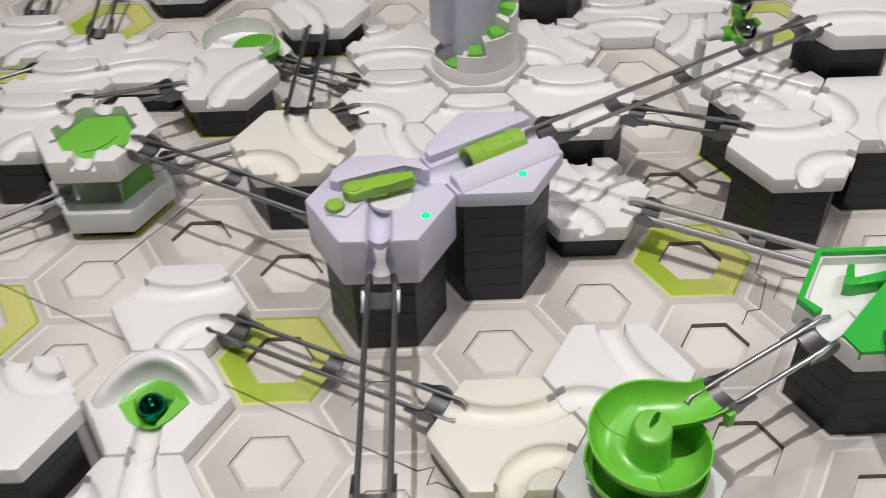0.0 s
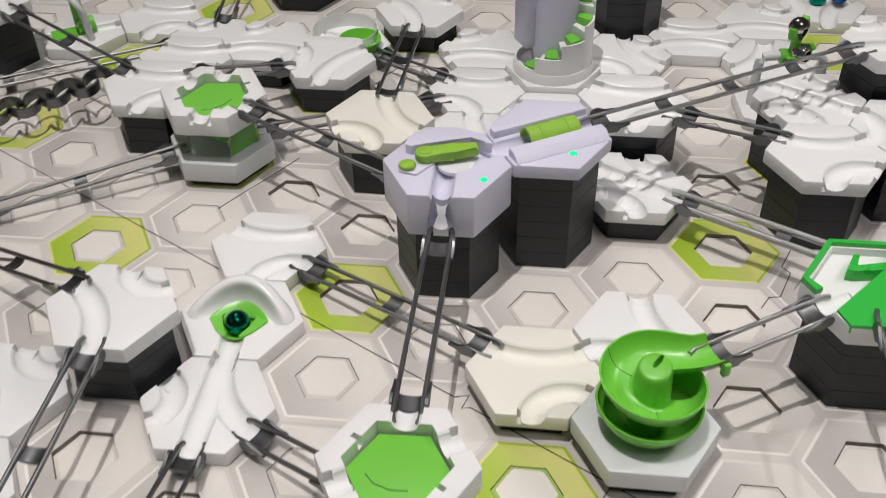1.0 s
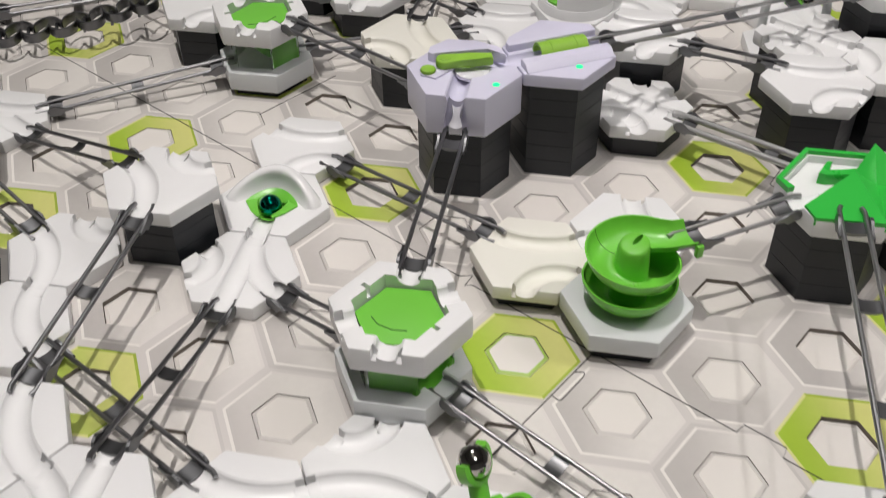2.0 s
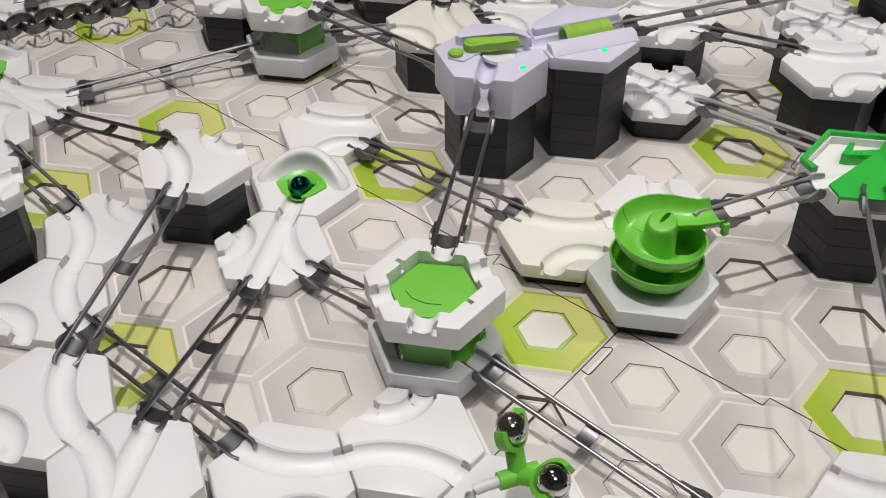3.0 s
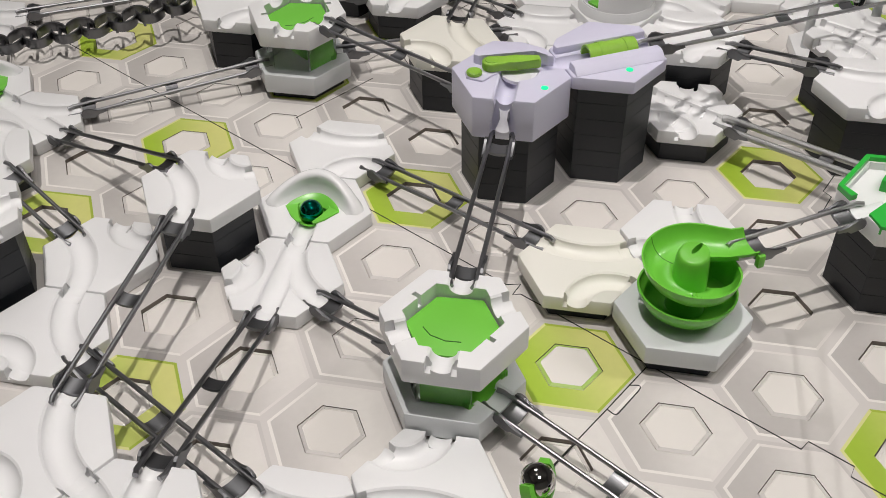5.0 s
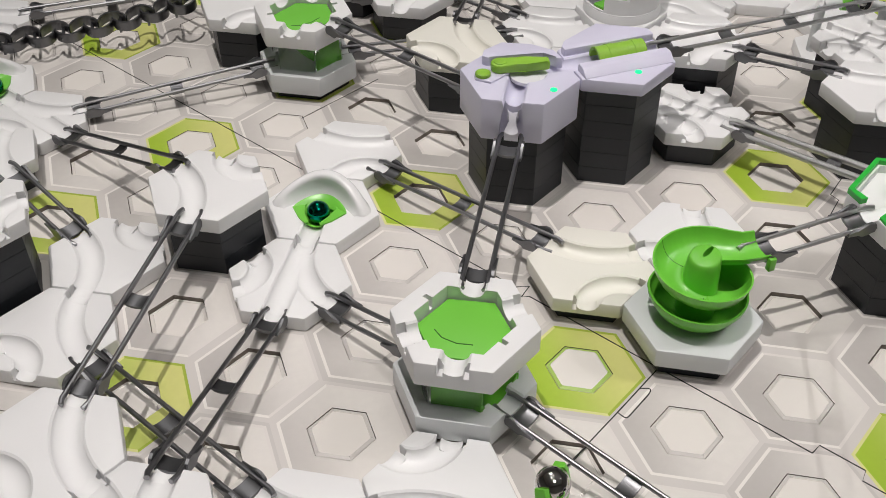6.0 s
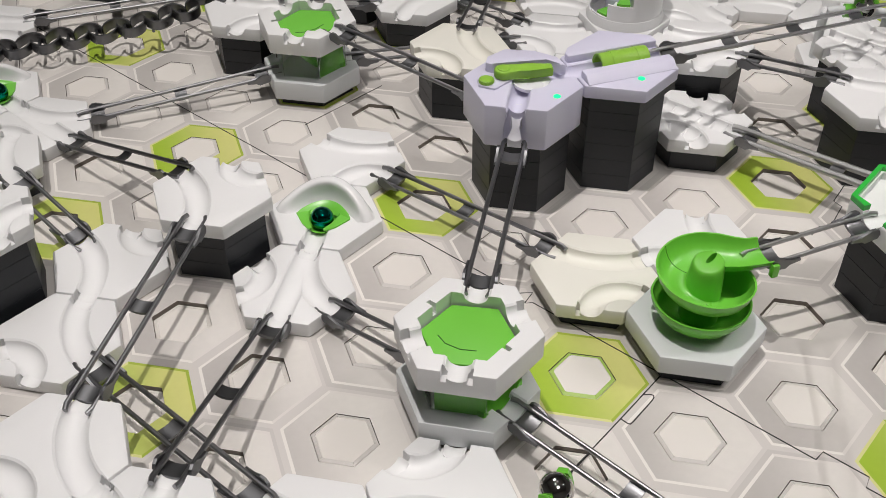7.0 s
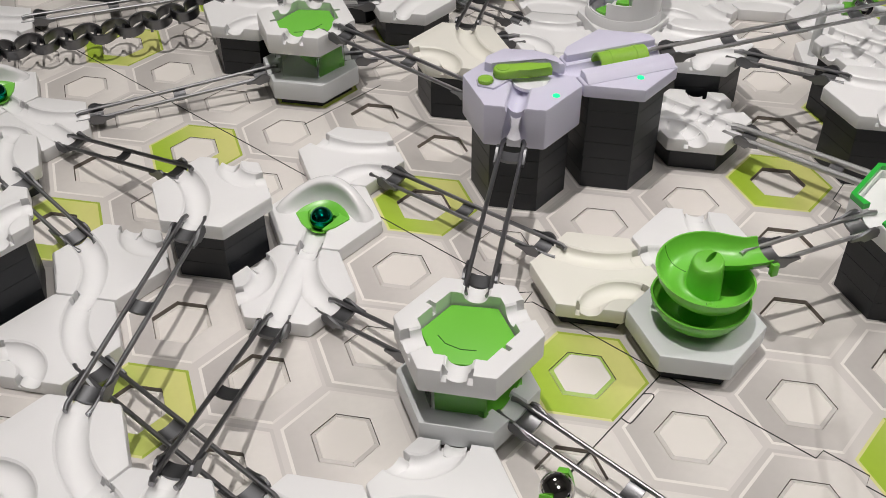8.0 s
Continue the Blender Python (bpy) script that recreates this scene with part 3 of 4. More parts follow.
# ---------------------------------------------------------------- trapdoor tiles
def trapdoor(i, j, base_ports, top_ports, turn, label):
    """A green drop plate in a hexagon ring over a clear hexagon box."""
    t = thing("trapdoor_tile", Matrix.Translation(cell(i, j)), label, "drop tile", "drop tiles")
    tower(i, j, 0.0048)
    # lower tray
    hole = hex_prism(R * 0.66, 0.0105, 0.03, 0)
    cuts = [hole]
    for d in base_ports:
        bm = bmesh.new()
        sweep(bm, [side(d, R * 0.5) + Vector((0, 0, 0.0175)), side(d, A + 0.003) + Vector((0, 0, 0.0175))], groove_profile())
        cuts.append(bm)
    part("tray", carve(hex_prism(R - 0.0004, 0.005, 0.0175, 0.0009), cuts, "tray", GREYWHITE), GREYWHITE, t, "pale grey hexagonal lower tray")
    # clear walls on the closed sides, green panels beside the chute
    mouth_side = round(turn / 60) % 6
    half = R * 0.72 / 2
    for d in range(6):
        if d in base_ports:
            continue
        face = Matrix.Rotation(radians(60 * d), 4, "Z")
        walls = bmesh.new()
        box(walls, (R * 0.72 * math.sqrt(3) / 2, 0, 0.0238), (0.0010, half * 2 - 0.0004, 0.0256), 0.0003)
        w = part("clear_wall", walls, CLEAR, t, "clear acrylic wall", face)
        w.visible_shadow = False
        if (d - mouth_side) % 6 in (1, 5):
            panel = bmesh.new()
            box(panel, (R * 0.72 * math.sqrt(3) / 2 - 0.0019, 0, 0.0238), (0.0012, half * 2 - 0.0022, 0.0252), 0.0003)
            part("green_panel", panel, GREEN, t, "green plastic side panel of the chute", face)
    # green chute inside, falling towards the mouth
    chute = bmesh.new()
    rows = []
    for k in range(17):
        f = k / 16
        x = -0.0125 + 0.0315 * f
        z = 0.0135 + 0.0225 * (1 - f) ** 2.2
        rows.append([chute.verts.new((x, y, z + 0.0075 * (y / 0.0125) ** 2 * f)) for y in (-0.0125, -0.0085, -0.004, 0.0, 0.004, 0.0085, 0.0125)]
                    + [chute.verts.new((x, y, z - 0.0014)) for y in (0.0125, 0.0085, 0.004, 0.0, -0.004, -0.0085, -0.0125)])
    for a, b in zip(rows, rows[1:]):
        for k in range(14):
            chute.faces.new((a[k], a[(k + 1) % 14], b[(k + 1) % 14], b[k]))
    chute.faces.new(rows[0])
    chute.faces.new(rows[-1][::-1])
    part("chute", chute, GREEN, t, "green plastic chute inside the box", Matrix.Rotation(radians(turn), 4, "Z"), 50)
    # upper ring
    cuts = [hex_prism(R * 0.665, 0.03, 0.06, 0)]
    for d in range(6):
        if d in top_ports:
            bm = bmesh.new()
            sweep(bm, [side(d, R * 0.45) + Vector((0, 0, 0.0495)), side(d, A + 0.003) + Vector((0, 0, 0.0495))], groove_profile(0.0052, 0.0050))
            cuts.append(bm)
            n = port_notches(d)
            bmesh.ops.translate(n, verts=n.verts, vec=(0, 0, 0.0495))
            cuts.append(n)
        else:
            slot = side(d, A * 0.70)
            bm = bmesh.new()
            box(bm, (slot.x, slot.y, 0.0475), (0.0050, 0.0022, 0.008), 0, Matrix.Rotation(radians(60 * d), 4, "Z"))
            cuts.append(bm)
    part("ring", carve(hex_prism(R - 0.0004, 0.0365, 0.0495, 0.0010), cuts, "ring", WHITE), WHITE, t, "white hexagonal ring with six mouths")
    plate = bmesh.new()
    hex_prism(R * 0.630, 0.0425, 0.0440, 0.0004, plate)
    tilt = Matrix.Translation((0, 0, 0.043)) @ Matrix.Rotation(radians(turn), 4, "Z") @ Matrix.Rotation(radians(-3), 4, "Y") @ Matrix.Rotation(radians(-turn), 4, "Z") @ Matrix.Translation((0, 0, -0.043))
    p = part("drop_plate", plate, GREEN, t, "flat bright green drop plate", tilt)
    p.data.materials[0] = MATT_GREEN
    line = bmesh.new()
    a = radians(turn - 70)
    tube(line, [(x * math.cos(a) - y * math.sin(a), x * math.sin(a) + y * math.cos(a), 0.04398) for x, y in ((0.0042, -0.0115), (0.0078, -0.0070), (0.0092, 0.0), (0.0080, 0.0065))], 0.00028, 6)
    part("raised_line", line, DARK_GREEN, p)
    return t


trapdoor(-2, 1, (2, 5), (0, 1, 3, 4), -60, "white ring with green drop plate over clear box")
trapdoor(-5, 7, (0, 3), (1, 2, 4, 5), 0, "white drop tile with green plate above clear walls")


# ---------------------------------------------------------------- spiral bowl
def spiral_bowl(i, j):
    t = thing("spiral_bowl", Matrix.Translation(cell(i, j)), "bright green two-storey spiral bowl on a pale hexagonal base", "spiral bowl")
    tower(i, j, 0.0072)
    part("base", hex_prism(R - 0.0004, 0.0074, 0.0178, 0.0012), GREYWHITE, t, "pale grey plastic hexagonal base")
    bowl = [(0.0070, 0.0010), (0.0095, -0.0002), (0.0130, 0.0002), (0.0180, 0.0026), (0.0216, 0.0068), (0.0222, 0.0115), (0.0232, 0.0115), (0.0229, 0.0092), (0.0190, 0.0026), (0.0140, -0.0010), (0.0070, -0.0012)]
    turn = bmesh.new()
    lathe(turn, [(r * 0.955 if r > 0.012 else r, z + 0.0208) for r, z in bowl], 66, 150, 505, -0.0022)
    part("lower_bowl", turn, GREEN, t, "green lower turn of the spiral bowl", angle=60)
    # upper turn: a trough that starts at the rail and winds down round the post
    keys = [((0.0300, -0.0066), (0.0290, 0.0072), 0.0452, 0.0038, 0.0062), ((0.0225, -0.0058), (0.0235, 0.0080), 0.0450, 0.0038, 0.0064),
            ((0.0150, -0.0036), (0.0188, 0.0112), 0.0443, 0.0038, 0.0070), ((0.0080, 0.0000), (0.0144, 0.0156), 0.0432, 0.0040, 0.0076)]
    for deg in range(65, 336, 9):
        u = Vector((math.cos(radians(deg)), math.sin(radians(deg))))
        keys.append((tuple(u * 0.0066), tuple(u * 0.0212), 0.0418 - 0.0103 * (deg - 65) / 270, 0.0040, 0.0085 + 0.0020 * (deg - 65) / 270))
    inside = [(0.0, 1.0, 0), (0.05, 0.30, 0), (0.16, 0.03, 0), (0.34, 0.0, 0), (0.52, 0, 0.03), (0.68, 0, 0.14), (0.82, 0, 0.34), (0.93, 0, 0.64), (1.0, 0, 1.0)]
    rings = []
    for (k0, k1) in zip(keys, keys[1:] + keys[-1:]):
        for step in range(3 if k0 is not k1 else 1):
            f = step / 3
            p = Vector(k0[0]).lerp(Vector(k1[0]), f)
            q = Vector(k0[1]).lerp(Vector(k1[1]), f)
            z, hi, ho = (k0[n] + (k1[n] - k0[n]) * f for n in (2, 3, 4))
            over = [(*p.lerp(q, w), z + a * hi + b * ho) for w, a, b in inside]
            under = [(*p.lerp(q, w + 0.055 * (2 * w - 1)), z + a * hi + b * ho - 0.0013 * (1 - max(a, b))) for w, a, b in inside]
            rings.append((over, under))
    upper = bmesh.new()
    loops = [[upper.verts.new(c) for c in over + under[::-1]] for over, under in rings]
    for a, b in zip(loops, loops[1:]):
        for k in range(len(a)):
            upper.faces.new((a[k], a[(k + 1) % len(a)], b[(k + 1) % len(a)], b[k]))
    upper.faces.new(loops[0])
    upper.faces.new(loops[-1][::-1])
    top_turn = part("upper_bowl", upper, GREEN, t, "green upper turn of the spiral bowl with its spout", angle=60)
    for n in (30, 74):
        seam = bmesh.new()
        tube(seam, rings[n][0][2:], 0.00016, 6)
        part("mould_seam", seam, DARK_GREEN, top_turn, "thin dark joint across the trough")
    close = bmesh.new()
    lathe(close, [(0.0196, 0.0275), (0.0207, 0.0275), (0.0220, 0.0420), (0.0210, 0.0420)], 16, 334, 392, -0.0026)
    part("drop_wall", close, GREEN, t, "green wall round the drop", angle=60)
    post = bmesh.new()
    lathe(post, [(0.0, 0.0178), (0.0090, 0.0178), (0.0082, 0.0300), (0.0078, 0.0400), (0.0073, 0.0480), (0.0069, 0.0515), (0.0066, 0.0524), (0.0058, 0.0528), (0.0, 0.0526)], 48)
    for v in post.verts:
        if v.co.z > 0.049:
            v.co.z += 0.16 * v.co.x + 0.10 * v.co.y - 0.0012
    hole = bmesh.new()
    for z in (0.0470, 0.0600):
        ring = [hole.verts.new((0.0022 + 0.0036 * math.cos(a) * 0.92, 0.0014 + 0.0036 * math.cos(a) * 0.38 + 0.0013 * math.sin(a), z)) for a in (2 * math.pi * k / 16 for k in range(16))]
        hole.faces.new(ring if z > 0.05 else ring[::-1])
    hole.verts.ensure_lookup_table()
    for k in range(16):
        hole.faces.new((hole.verts[k], hole.verts[(k + 1) % 16], hole.verts[16 + (k + 1) % 16], hole.verts[16 + k]))
    part("post", carve(post, [hole], "post", GREEN, 50), GREEN, t, "green centre post with a slit in its sloping top")
    hook = bmesh.new()
    box(hook, (A + 0.0016, -0.0078, 0.0446), (0.0034, 0.0030, 0.0068), 0.0006)
    part("hook", hook, GREEN, t, "green hook under the spout")
    return t


spiral_bowl(0, 1)


# ---------------------------------------------------------------- powered units
def cylinder(bm, c, r, z0, z1, n=32, bevel=0.0006):
    return extrude_poly(bm, [(c[0] + r * math.cos(2 * math.pi * k / n), c[1] + r * math.sin(2 * math.pi * k / n)) for k in range(n)], z0, z1, bevel)


def lever_unit(i, j, bottom, top):
    tower(i, j, bottom)
    t = thing("lever_switch_unit", Matrix.Translation(cell(i, j)), "lilac plastic box with green lever, button and lit lamp", "switch unit")
    turn = Matrix.Rotation(radians(240), 4, "Z")
    lift = Vector((0, 0, top))
    groove = bmesh.new()
    sweep(groove, [side(4, A + 0.003) + lift, side(4, A * 0.5) + lift, Vector((0.0008, 0.0014, top))], groove_profile(0.0050, 0.0066))
    inlet = bmesh.new()
    sweep(inlet, [side(0, A + 0.003) + lift, Vector((0.012, 0.001, top)), Vector((0.004, 0.003, top))], groove_profile(0.0050, 0.0040))
    disc = bmesh.new()
    lathe(disc, [(0.0, -0.0034), (0.0085, -0.0030), (0.0112, 0.0), (0.0112, 0.006), (0.0, 0.006)], 40)
    bmesh.ops.translate(disc, verts=disc.verts, vec=(0.0045, 0.0012, top))
    gate = bmesh.new()
    c = side(4, A - 0.002)
    arch = [(-0.0063, -0.0260), (0.0063, -0.0260), (0.0063, -0.0150), (0.0054, -0.0100), (0.0044, -0.0035), (-0.0044, -0.0035), (-0.0054, -0.0100), (-0.0063, -0.0150)]
    sweep(gate, [c - side(4, 0.0040) + lift, c + side(4, 0.006) + lift], arch)
    body = carve(hex_prism(R - 0.0003, bottom, top, 0.0011), [groove, inlet, disc, gate], "housing", LILAC, tangled=True)
    part("housing", body, LILAC, t, "pale lilac hexagonal housing")
    bowl = bmesh.new()
    cylinder(bowl, (0.0052, 0.0004), 0.0098, top - 0.0032, top - 0.0014, 40, 0.0006)
    part("turntable", bowl, PEARL, t, "pale round plate under the lever")
    back = bmesh.new()
    extrude_poly(back, [(0.0235, -0.0015), (0.0225, 0.0085), (0.0140, 0.0185), (0.0, 0.0255), (-0.0118, 0.0210), (-0.0150, 0.0155), (-0.0125, 0.0122), (0.0165, 0.0082), (0.0205, 0.0005)], top - 0.001, top + 0.0052, 0.0007)
    part("raised_rim", back, LILAC, t, "raised lilac rim behind the channel")
    pad = bmesh.new()
    extrude_poly(pad, [(-0.0240, 0.0015), (-0.0175, -0.0045), (-0.0050, 0.0015), (-0.0045, 0.0085), (-0.0095, 0.0105), (-0.0225, 0.0075)], top - 0.0005, top + 0.0012, 0.0005)
    part("pad", pad, LILAC, t)
    button = bmesh.new()
    cylinder(button, (-0.0192, 0.0028), 0.0041, top + 0.001, top + 0.0034, 32, 0.0010)
    part("button", button, APPLE, t, "round apple-green button")
    lever = bmesh.new()
    pts = []
    pivot, tip = Vector((-0.0088, 0.0052, 0)), Vector((0.0160, -0.0008, 0))
    d = (tip - pivot).normalized()
    a0 = math.atan2(d.y, d.x)
    for k in range(17):
        a = a0 + math.pi / 2 + math.pi * k / 16
        pts.append((pivot.x + 0.0050 * math.cos(a), pivot.y + 0.0050 * math.sin(a)))
    nrm = Vector((-d.y, d.x, 0))
    for s, w in ((0.30, -0.0034), (0.50, -0.0027), (1.0, -0.0034), (1.0, 0.0034), (0.50, 0.0027), (0.30, 0.0034)):
        q = pivot + (tip - pivot) * s + nrm * w
        pts.append((q.x, q.y))
    extrude_poly(lever, pts, top + 0.0012, top + 0.0060, 0.0012, segs=3)
    arm = part("lever", lever, APPLE, t, "apple-green turning lever")
    cap = bmesh.new()
    cylinder(cap, (pivot.x, pivot.y), 0.0034, top + 0.0056, top + 0.0065, 28, 0.0004)
    part("pivot_cap", cap, APPLE, arm)
    led = bmesh.new()
    cylinder(led, (0.0100, -0.0205), 0.0019, top - 0.0002, top + 0.0004, 20, 0.0002)
    part("indicator_lamp", led, LED, t, "small lit green indicator lamp")
    # tongue that slides down through the gate, between two slots
    lip = bmesh.new()
    slide = [(0.0130, -0.0062), (0.0170, -0.0068), (0.0205, -0.0085), (0.0228, -0.0115), (0.0242, -0.0150), (0.0256, -0.0178), (0.0276, -0.0192)]
    hollow = [(-0.0044, 0.0016), (-0.0030, 0.0003), (0.0, -0.0004), (0.0030, 0.0003), (0.0044, 0.0016), (0.0044, -0.0040), (-0.0044, -0.0040)]
    sweep(lip, [side(4, x) + Vector((0, 0, top + z)) for x, z in slide], hollow)
    part("outlet_tongue", lip, PEARL, t, "pale tongue sliding down through the gate", angle=50)
    return t


def tunnel_unit(i, j, bottom, top):
    tower(i, j, bottom)
    t = thing("tunnel_booster_unit", Matrix.Translation(cell(i, j)), "lilac plastic unit with a green half-round tunnel", "booster unit")
    cuts = []
    way = bmesh.new()
    sweep(way, [side(3, A + 0.004) + Vector((0, 0, top)), Vector((0, 0, top)), side(0, A + 0.004) + Vector((0, 0, top))], groove_profile(0.0062, 0.0052))
    cuts.append(way)
    part("housing", carve(hex_prism(R - 0.0003, bottom, top, 0.0011), cuts, "housing", LILAC), LILAC, t, "pale lilac hexagonal housing")
    near = bmesh.new()
    sweep(near, [Vector((-0.0254, 0, top)), Vector((0.0256, 0, top))], [(-0.0064, -0.0010), (-0.0064, 0.0030), (-0.0072, 0.0040), (-0.0116, 0.0041), (-0.0130, 0.0036), (-0.0166, 0.0003), (-0.0166, -0.0010)])
    bmesh.ops.bevel(near, geom=[e for e in near.edges if abs(e.verts[0].co.x - e.verts[1].co.x) < 1e-6], offset=0.0007, segments=2, affect="EDGES", profile=0.5)
    part("ridge", near, LILAC, t, "raised lilac ridge beside the channel")
    far = bmesh.new()
    extrude_poly(far, [(-0.0262, 0.0082), (0.0262, 0.0082), (0.0262, 0.0150), (0.0020, 0.0295), (-0.0225, 0.0175), (-0.0262, 0.0125)], top - 0.001, top + 0.0042, 0.0009)
    part("raised_block", far, LILAC, t, "raised lilac block beside the channel")
    tunnel = bmesh.new()
    prof = [(0.0070 * math.cos(math.pi * k / 14), 0.0078 * math.sin(math.pi * k / 14)) for k in range(15)]
    prof += [(0.0057 * math.cos(math.pi * k / 14), 0.0064 * math.sin(math.pi * k / 14)) for k in range(14, -1, -1)]
    sweep(tunnel, [Vector((-0.0125, 0, top - 0.001)), Vector((0.0150, 0, top - 0.001))], prof)
    tn = part("tunnel", tunnel, APPLE, t, "apple-green half-round tunnel with bands")
    for x in (-0.0060, 0.0085):
        band = bmesh.new()
        prof = [(0.00725 * math.cos(math.pi * k / 14), 0.0081 * math.sin(math.pi * k / 14)) for k in range(15)]
        prof += [(0.0066 * math.cos(math.pi * k / 14), 0.0075 * math.sin(math.pi * k / 14)) for k in range(14, -1, -1)]
        sweep(band, [Vector((x, 0, top - 0.001)), Vector((x + 0.0036, 0, top - 0.001))], prof)
        part("band", band, APPLE, tn)
    led = bmesh.new()
    cylinder(led, (0.0032, -0.0192), 0.0019, top - 0.0002, top + 0.0004, 20, 0.0002)
    part("indicator_lamp", led, LED, t, "small lit green indicator lamp")
    return t


lever_unit(-2, 4, 0.043, 0.067)
tunnel_unit(-1, 4, 0.0595, 0.067)


# ---------------------------------------------------------------- green catcher on a tower
def catcher(i, j, top):
    tower(i, j, top - 0.0105)
    t = thing("catcher_tile", Matrix.Translation(cell(i, j)), "white catcher tile with emerald green rim and ramp, on black tower", "catcher tile")
    cuts = [hex_prism(R * 0.87, top - 0.004, top + 0.02, 0)]
    for d in (3, 4):
        bm = bmesh.new()
        sweep(bm, [side(d, 0.010) + Vector((0, 0, top)), side(d, A + 0.004) + Vector((0, 0, top))], groove_profile(0.006, 0.0058))
        cuts.append(bm)
    part("tray", carve(hex_prism(R - 0.0004, top - 0.0105, top, 0.0009), cuts, "tray", WHITE), WHITE, t)
    rim = bmesh.new()
    outer, inner = hexagon(R * 0.985), hexagon(R * 0.905)
    for k in (1, 0):
        a, b = outer[(k + 1) % 6], outer[k]
        c, d = inner[k], inner[(k + 1) % 6]
        extrude_poly(rim, [a, b, c, d], top - 0.0005, top + 0.0024, 0)
    v = Vector(outer[2])
    w = v + (Vector(outer[3]) - v) * 0.30
    extrude_poly(rim, [v, w, w + Vector((0.0036, 0)), Vector(inner[2])], top - 0.0005, top + 0.0024, 0)
    part("rim", rim, EMERALD, t, "emerald green raised rim")
    # faceted green cover over the outlet: a slope up to a diagonal ridge, and a hopper behind it
    ramp = bmesh.new()
    foot = [(-0.0262, -0.0062), outer[3], outer[4], outer[5], outer[0], (0.0060, 0.0022)]
    lo = [ramp.verts.new((x, y, top - 0.0034)) for x, y in foot]
    hi = [ramp.verts.new((x, y, top + h)) for (x, y), h in zip(foot, (0.0012, 0.0010, 0.0016, 0.0052, 0.0085, 0.0066))]
    dip = ramp.verts.new((0.0165, -0.0030, top - 0.0012))
    ramp.faces.new(lo[::-1])
    for k in range(6):
        ramp.faces.new((lo[k], lo[(k + 1) % 6], hi[(k + 1) % 6], hi[k]))
    for tri in ((0, 1, 5), (1, 2, 5)):
        ramp.faces.new([hi[k] for k in tri])
    for k, q in ((2, 3), (3, 4), (4, 5), (5, 2)):
        ramp.faces.new((hi[k], hi[q], dip))
    part("outlet_cover", ramp, EMERALD, t, "faceted emerald green cover with a hopper", angle=10)
    baffle = bmesh.new()
    extrude_poly(baffle, [(-0.0064, 0.0116), (-0.0040, 0.0092), (0.0095, 0.0040), (0.0150, 0.0076), (-0.0010, 0.0116), (0.0056, 0.0170), (0.0036, 0.0186)], top - 0.0042, top + 0.0022, 0.0003)
    part("baffle", baffle, EMERALD, t, "emerald green hooked baffle wall")
    return t


catcher(2, 1, 0.0535)


# ---------------------------------------------------------------- ball holders on bent tubes
def ball_holder(i, j, turn, big, h=0.025, r=0.0022):
    t = thing("ball_swing", Matrix.Translation(cell(i, j, TOP)) @ Matrix.Rotation(radians(turn), 4, "Z"), "green forked swing holding chrome balls on a grey tube frame", "ball swing", "ball swings")
    part("base", hex_prism(R - 0.0004, -THICK, 0.0, 0.0008), WHITE, t, "white hexagonal base tile")
    frame_bm = bmesh.new()
    pts = [(-0.0195, 0, 0.0), (-0.0195, 0, h - 0.0080), (-0.0190, 0, h - 0.0035), (-0.0170, 0, h - 0.0008), (-0.013, 0, h), (0.013, 0, h), (0.0170, 0, h - 0.0008), (0.0190, 0, h - 0.0035), (0.0195, 0, h - 0.0080), (0.0195, 0, 0.0)]
    tube(frame_bm, pts, r, 14)
    part("tube_frame", frame_bm, GREYWHITE, t, "pale grey bent tube", angle=60)
    sleeve = bmesh.new()
    tube(sleeve, [(-0.008, 0, h), (0.008, 0, h)], r + 0.0014, 16)
    part("sleeve", sleeve, GREEN, t, "green sleeve on the tube")
    for k, (x, y, z) in enumerate(big):
        arm = bmesh.new()
        c = Vector((x, y, z))
        foot = Vector((0.0, 0, h))
        d = (c - foot).normalized()
        tube(arm, [foot, c - d * 0.0075], 0.0038, 14, 0.8)
        e = Vector((0.62, 0.66, 0.20))
        e = (e - d * e.dot(d)).normalized()
        n = d.cross(e)
        # two curved bands that hug the ball
        for s, reach in ((-1, 104), (1, 128)):
            loops = []
            for q in range(13):
                a = radians(reach * q / 12)
                ray = -d * math.cos(a) + e * s * math.sin(a)
                half = 0.0034 - 0.0010 * q / 12
                loops.append([arm.verts.new(c + ray * rad + n * w) for rad, w in ((0.0066, -half), (0.0066, half), (0.0086, half * 0.8), (0.0086, -half * 0.8))])
            for p0, p1 in zip(loops, loops[1:]):
                for q in range(4):
                    arm.faces.new((p0[q], p0[(q + 1) % 4], p1[(q + 1) % 4], p1[q]))
            arm.faces.new(loops[0])
            arm.faces.new(loops[-1][::-1])
        part("arm", arm, GREEN, t, "green arm with two claws", angle=60)
    return t


def swing_balls(i, j, turn, big, label):
    m = Matrix.Translation(cell(i, j, TOP)) @ Matrix.Rotation(radians(turn), 4, "Z")
    for b in big:
        ball(m @ Vector(b), CHROME, label, 0.0063)


FRONT = [(0.0002, 0.0092, 0.0415), (0.0080, -0.0125, 0.0335)]
ball_holder(-1, -1, 0, FRONT)
swing_balls(-1, -1, 0, FRONT, "mirror-bright chrome ball in a green claw")
FAR = [(0.0, 0.0, 0.0515), (0.0030, -0.0050, 0.0370)]
ball_holder(2, 5, -24, FAR, 0.033, 0.0029)
swing_balls(2, 5, -24, FAR, "mirror-bright chrome ball in a green claw")


